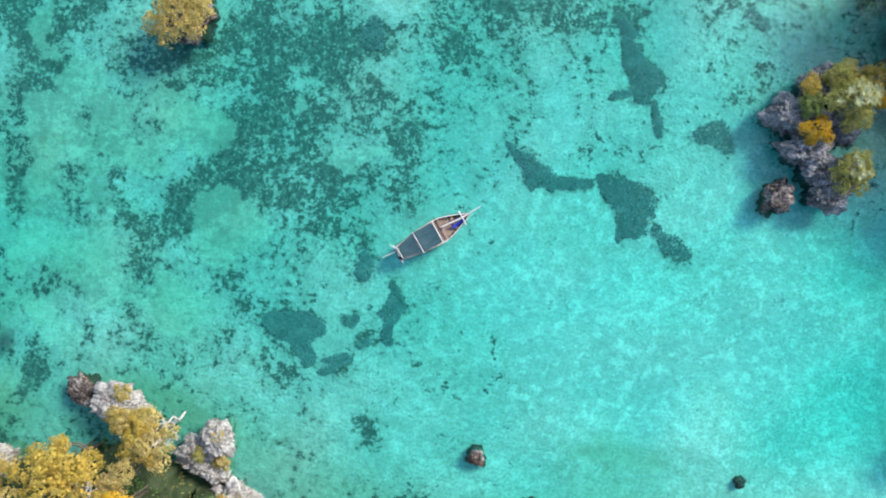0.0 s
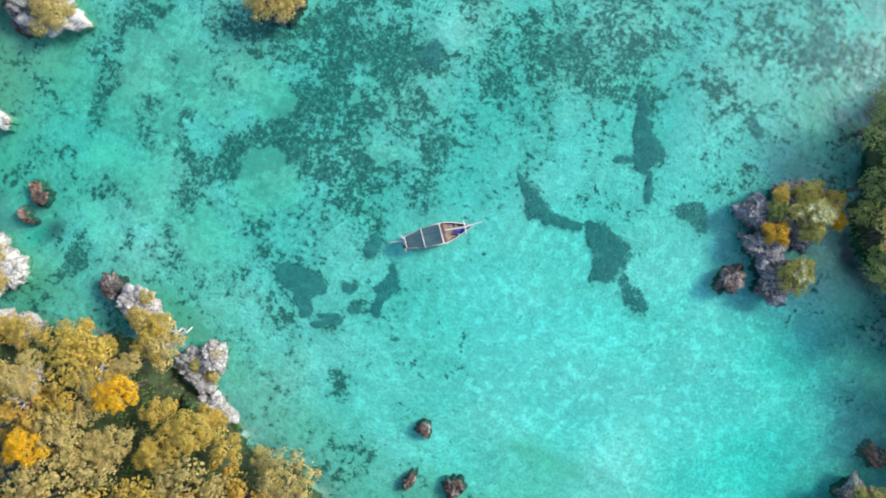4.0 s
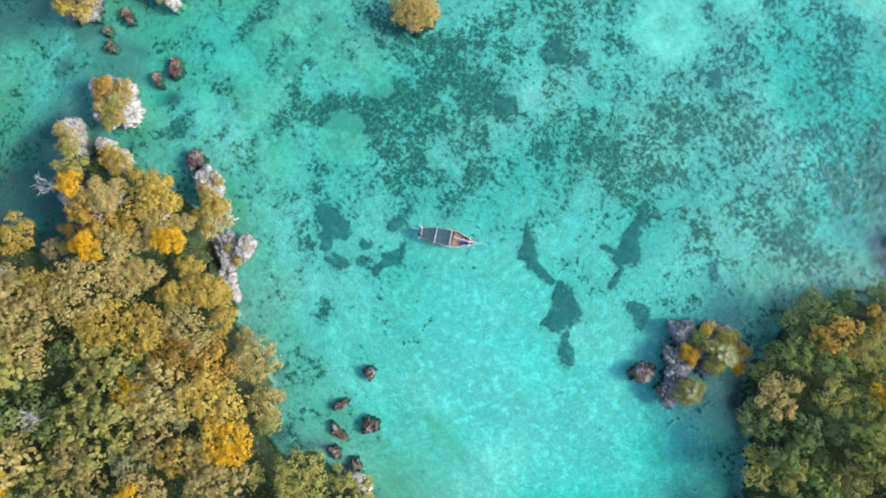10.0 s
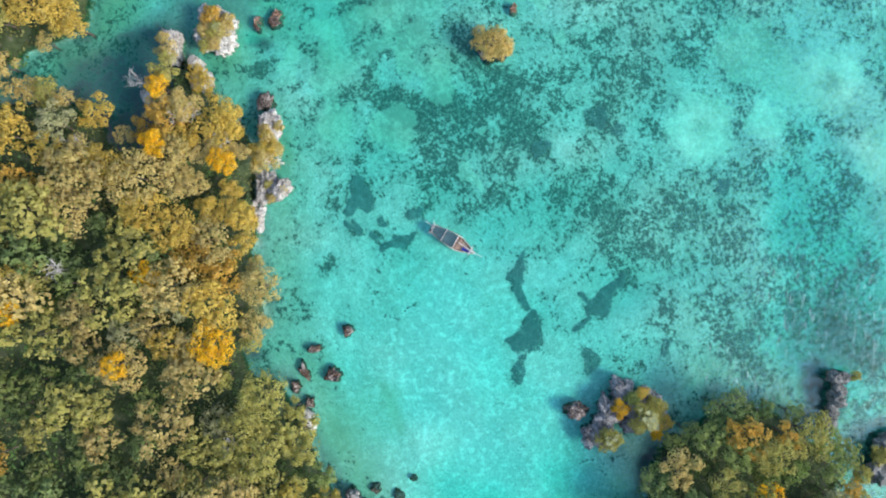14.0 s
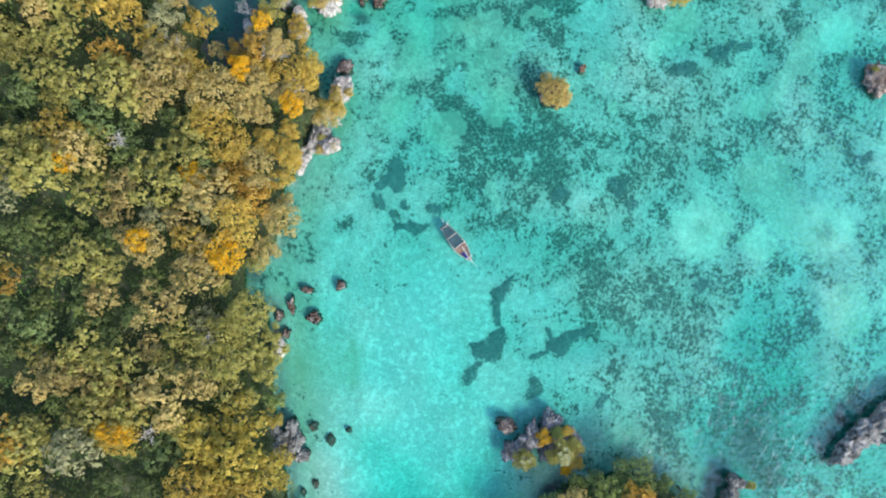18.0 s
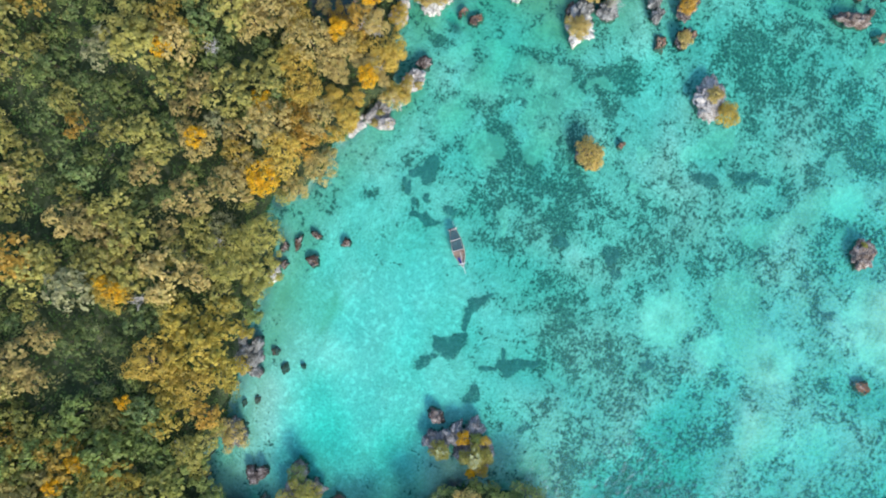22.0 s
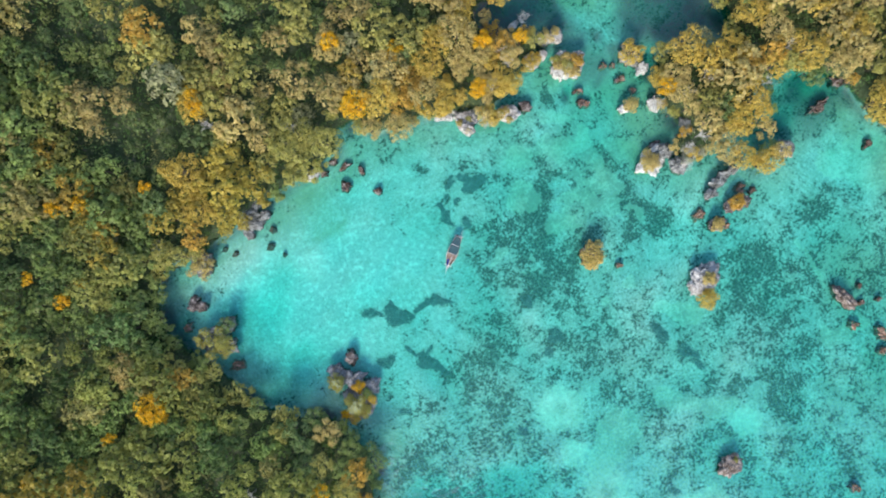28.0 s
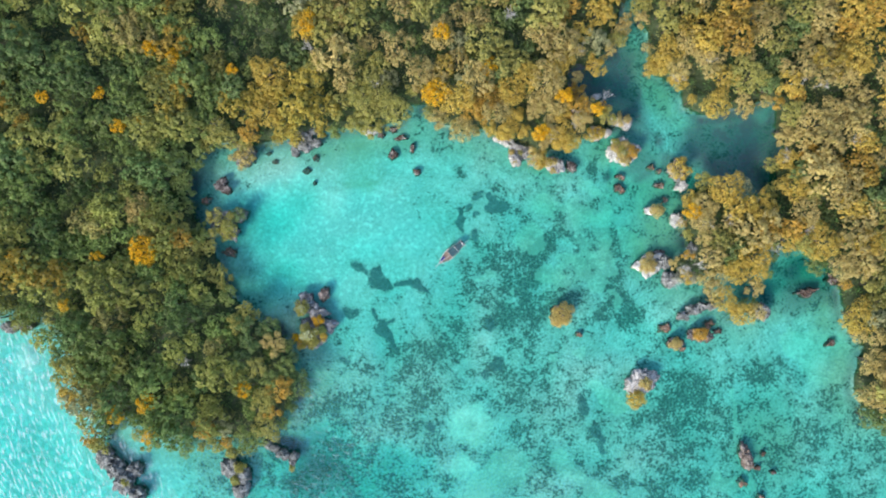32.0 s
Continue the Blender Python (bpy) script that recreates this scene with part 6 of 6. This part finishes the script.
# ---------------------------------------------------------------- the dhow
HULL = plain_material("weathered_boat_planks", (0.16, 0.085, 0.05), (0.42, 0.27, 0.18), 3, 0.75, 0.4, stretch=(0.25, 2, 2))
PAINT = plain_material("worn_white_paint", (0.50, 0.47, 0.43), (0.80, 0.78, 0.74), 4, 0.6, 0.3)
DECK = plain_material("sunbleached_deck_planks", (0.17, 0.105, 0.075), (0.46, 0.34, 0.27), 4, 0.8, 0.4, stretch=(0.25, 3, 1))
AWNING = plain_material("blue_grey_awning_cloth", (0.018, 0.058, 0.072), (0.055, 0.115, 0.130), 2.5, 0.85, 0.3, stretch=(0.15, 3, 1))
BLUE = plain_material("blue_plastic_sheet", (0.008, 0.02, 0.22), (0.03, 0.06, 0.42), 3, 0.45, 0.5)
DARK = plain_material("dark_engine_metal", (0.02, 0.02, 0.022), (0.08, 0.07, 0.065), 5, 0.5, 0.3, 0.4)
ROPE = plain_material("pale_rope", (0.42, 0.37, 0.28), (0.62, 0.56, 0.45), 9, 0.9, 0.4)

boat = new("dhow", None)
boat.matrix_world = pose(-0.05, 0.22, 0.0, 0, 0, 221.3)
boat.scale = (0.99, 1.0, 1)
tagged(boat, "wooden sailing dhow with blue-grey awning, moored in the lagoon", "boat")


def beam_at(u):
    """Half breadth of the hull at u from stern (0) to stem (1)."""
    return 0.76 + 0.66 * math.sin(min(u, 0.60) / 0.60 * math.pi / 2) if u < 0.60 else 1.42 * max(0.02, 1 - ((u - 0.60) / 0.405) ** 1.38)


STERN, STEM = -4.85, 5.05
rings, n = [], 28
for k in range(n + 1):
    u = k / n
    x = STERN + (STEM - STERN) * u
    b, sheer = beam_at(u), 0.62 + 0.55 * max(0, u - 0.55) ** 2 * 4 + 0.25 * max(0, 0.25 - u) * 2
    rings.append([(x, s * b * w, z) for s, w, z in ((-1, 1.0, sheer), (-1, 0.97, 0.25), (-1, 0.80, -0.25), (-1, 0.35, -0.6), (1, 0.0, -0.72), (1, 0.35, -0.6), (1, 0.80, -0.25), (1, 0.97, 0.25), (1, 1.0, sheer))])
V = [p for ring in rings for p in ring]
F = [(a * 9 + j, a * 9 + j + 1, (a + 1) * 9 + j + 1, (a + 1) * 9 + j) for a in range(n) for j in range(8)] + [tuple(range(9))]
shell = part("hull", V, F, HULL, boat)
m = shell.modifiers.new("planking", "SOLIDIFY")
m.thickness, m.offset = 0.07, 1
for side in (-1, 1):       # gunwales
    pts = [(STERN + (STEM - STERN) * k / n, side * (beam_at(k / n) - 0.02), rings[k][0][2] + 0.02) for k in range(n + 1)]
    V, F = [], []
    for k, (x, y, z) in enumerate(pts):
        V += [(x, y - 0.05, z), (x, y + 0.05, z), (x, y + 0.05, z + 0.09), (x, y - 0.05, z + 0.09)]
        if k:
            b = 4 * k
            F += [(b - 4 + j, b - 4 + (j + 1) % 4, b + (j + 1) % 4, b + j) for j in range(4)]
    part("gunwale", V, F + [(0, 1, 2, 3), tuple(len(V) - 4 + j for j in range(4))], PAINT, boat, "worn white painted rail")


def spar(name, a, b, r0, r1, mat, label="", parent=None, bends=4):
    a, b = Vector(a), Vector(b)
    d = (b - a).normalized()
    u = d.orthogonal().normalized()
    w = d.cross(u)
    V, F = [], []
    for k in range(bends + 1):
        s = k / bends
        c, r = a + (b - a) * s, r0 + (r1 - r0) * s
        V += [c + r * (u * math.cos(6.283 * j / 8) + w * math.sin(6.283 * j / 8)) for j in range(8)]
    for k in range(bends):
        F += [(8 * k + j, 8 * k + (j + 1) % 8, 8 * k + 8 + (j + 1) % 8, 8 * k + 8 + j) for j in range(8)]
    F += [tuple(range(7, -1, -1)), tuple(range(8 * bends, 8 * bends + 8))]
    return part(name, V, F, mat, parent or boat, label, smooth=False)


def block(name, x0, x1, y0, y1, z0, z1, mat, label="", bevel=0.015):
    bm = bmesh.new()
    bmesh.ops.create_cube(bm, size=1)
    for v in bm.verts:
        v.co = Vector(((x0 + x1) / 2 + v.co.x * (x1 - x0), (y0 + y1) / 2 + v.co.y * (y1 - y0), (z0 + z1) / 2 + v.co.z * (z1 - z0)))
    bmesh.ops.bevel(bm, geom=bm.edges[:], offset=bevel, segments=1, affect="EDGES")
    me = bpy.data.meshes.new(name)
    bm.to_mesh(me)
    bm.free()
    me.materials.append(mat)
    ob = new(name, me)
    ob.parent = boat
    return tagged(ob, label) if label else ob


for k in range(13):        # floor boards of the open bow and under the awning
    y = (k - 6) * 0.205
    u1 = max((uu for uu in np.linspace(0.60, 0.99, 60) if beam_at(uu) > abs(y) + 0.22), default=0.62)
    u0 = 0.02 if abs(y) < 0.6 else 0.3
    block("deck_board", STERN + 9.9 * u0, STERN + 9.9 * u1, y - 0.094, y + 0.094, 0.22, 0.26, DECK)
for x in (1.35, 2.9):  # thwarts
    b = beam_at((x - STERN) / 9.9) - 0.06
    block("thwart", x - 0.09, x + 0.09, -b, b, 0.50, 0.58, DECK, "sun-bleached cross plank")
# awning on its frame
A0, A1 = -4.35, 0.65
for x, h in ((A0, 1.55), (-1.90, 1.75), (A1, 1.65)):
    b = (0.70 if x < -4 else 1.30 if x < 0 else 1.34)
    spar("awning_bar", (x, -b - 0.05, h + 0.07), (x, b + 0.05, h + 0.07), 0.05, 0.05, PAINT, "white cross pole over the awning")
    for s in (-1, 1):
        spar("awning_post", (x, s * (b - 0.1), 0.3), (x, s * (b - 0.05), h + 0.05), 0.035, 0.035, PAINT)
for s in (-1, 1):
    spar("awning_rail", (A0, s * 0.72, 1.60), (-1.90, s * 1.31, 1.80), 0.022, 0.022, HULL)
    spar("awning_rail", (-1.90, s * 1.31, 1.80), (A1, s * 1.34, 1.70), 0.022, 0.022, HULL)
for xa, xb, ba, bb, ha, hb in ((A0 + 0.03, -1.95, 0.68, 1.27, 1.55, 1.75), (-1.85, A1 - 0.04, 1.27, 1.30, 1.75, 1.65)):
    V, F, nx, ny = [], [], 14, 12
    for i in range(nx + 1):
        s = i / nx
        for j in range(ny + 1):
            w = 2 * j / ny - 1
            sag = -0.10 * math.sin(math.pi * s) * (1 - w * w) + 0.025 * math.sin(w * 17 + s * 2) * math.sin(math.pi * s)
            V.append((xa + (xb - xa) * s, w * (ba + (bb - ba) * s), ha + (hb - ha) * s + sag))
    F = [(i * (ny + 1) + j, i * (ny + 1) + j + 1, (i + 1) * (ny + 1) + j + 1, (i + 1) * (ny + 1) + j) for i in range(nx) for j in range(ny)]
    cloth = part("awning_cloth", V, F, AWNING, boat, "blue-grey awning cloth with sagging folds", smooth=True)
    cloth.modifiers.new("thickness", "SOLIDIFY").thickness = 0.012
    for w in (-0.62, -0.25, 0.16, 0.55):       # dark lengthwise seams
        V, F = [], []
        for i in range(nx + 1):
            s = i / nx
            z = ha + (hb - ha) * s - 0.10 * math.sin(math.pi * s) * (1 - w * w) + 0.025 * math.sin(w * 17 + s * 2) * math.sin(math.pi * s) + 0.022
            y = w * (ba + (bb - ba) * s)
            V += [(xa + (xb - xa) * s, y - 0.03, z), (xa + (xb - xa) * s, y + 0.03, z), (xa + (xb - xa) * s, y, z + 0.02)]
            if i:
                b = 3 * i
                F += [(b - 3 + j, b - 3 + (j + 1) % 3, b + (j + 1) % 3, b + j) for j in range(3)]
        part("seam", V, F, DARK, cloth, "dark sewn seam")
# spars and gear
spar("bowsprit", (3.4, 0.05, 0.95), (6.55, 0.12, 1.75), 0.10, 0.055, PAINT, "pale wooden bowsprit pole")
spar("bow_beam", (4.0, -0.95, 1.15), (4.0, 0.95, 1.15), 0.07, 0.07, PAINT, "white cross beam at the bow")
spar("lowered_yard", (1.2, 0.28, 1.05), (4.35, 0.02, 1.28), 0.085, 0.07, PAINT, "white lowered yard lying over the bow")
spar("mast_stump", (1.55, 0.25, 0.2), (1.55, 0.25, 1.25), 0.11, 0.10, PAINT)
spar("tiller_pole", (-4.5, 0.35, 1.05), (-6.45, 0.55, 0.85), 0.05, 0.035, PAINT, "pale pole reaching out over the stern")
spar("stern_beam", (-4.62, -1.2, 1.0), (-4.62, 1.15, 1.0), 0.07, 0.07, PAINT, "white beam across the stern")
spar("stern_pole", (-4.55, 0.7, 1.0), (-5.05, 1.5, 1.1), 0.035, 0.03, PAINT)
motor = block("outboard_motor", -4.72, -4.40, -0.75, -0.30, 0.55, 1.15, DARK, "dark outboard motor at the stern", 0.08)
spar("drive_shaft", (-4.62, -0.52, 0.6), (-5.05, -0.52, -0.35), 0.05, 0.04, DARK, "dark shaft down to the water", motor)
spar("steering_handle", (-4.45, -0.52, 1.0), (-3.95, -0.45, 1.02), 0.03, 0.025, DARK, "black steering handle", motor)
block("stern_bench", -4.80, -4.45, -1.0, -0.1, 0.42, 0.52, HULL, "red-brown stern bench")
V, F, nx, ny = [], [], 12, 8      # crumpled blue sheet beside the yard
for i in range(nx + 1):
    for j in range(ny + 1):
        s, w = i / nx, j / ny
        V.append((2.45 + 1.75 * s, -0.14 - (0.52 - 0.30 * s) * w, 0.78 + 0.10 * math.sin(7 * s + 5 * w) + 0.08 * math.sin(13 * w - 4 * s) - 0.1 * w))
F = [(i * (ny + 1) + j, i * (ny + 1) + j + 1, (i + 1) * (ny + 1) + j + 1, (i + 1) * (ny + 1) + j) for i in range(nx) for j in range(ny)]
sheet_ob = part("blue_sheet", V, F, BLUE, boat, "crumpled bright blue plastic sheet", smooth=True)
sheet_ob.modifiers.new("thickness", "SOLIDIFY").thickness = 0.03
for k in range(5):
    a = 6.283 * k / 5
    spar("rope_coil", (2.2 + 0.22 * math.cos(a), 0.75 + 0.22 * math.sin(a), 0.33), (2.2 + 0.22 * math.cos(a + 1.3), 0.75 + 0.22 * math.sin(a + 1.3), 0.33), 0.035, 0.035, ROPE)
for k in KINDS + FINE_KINDS + BIG_KINDS + TIP_KINDS:
    for o in (*k.children_recursive, k):
        bpy.data.objects.remove(o)
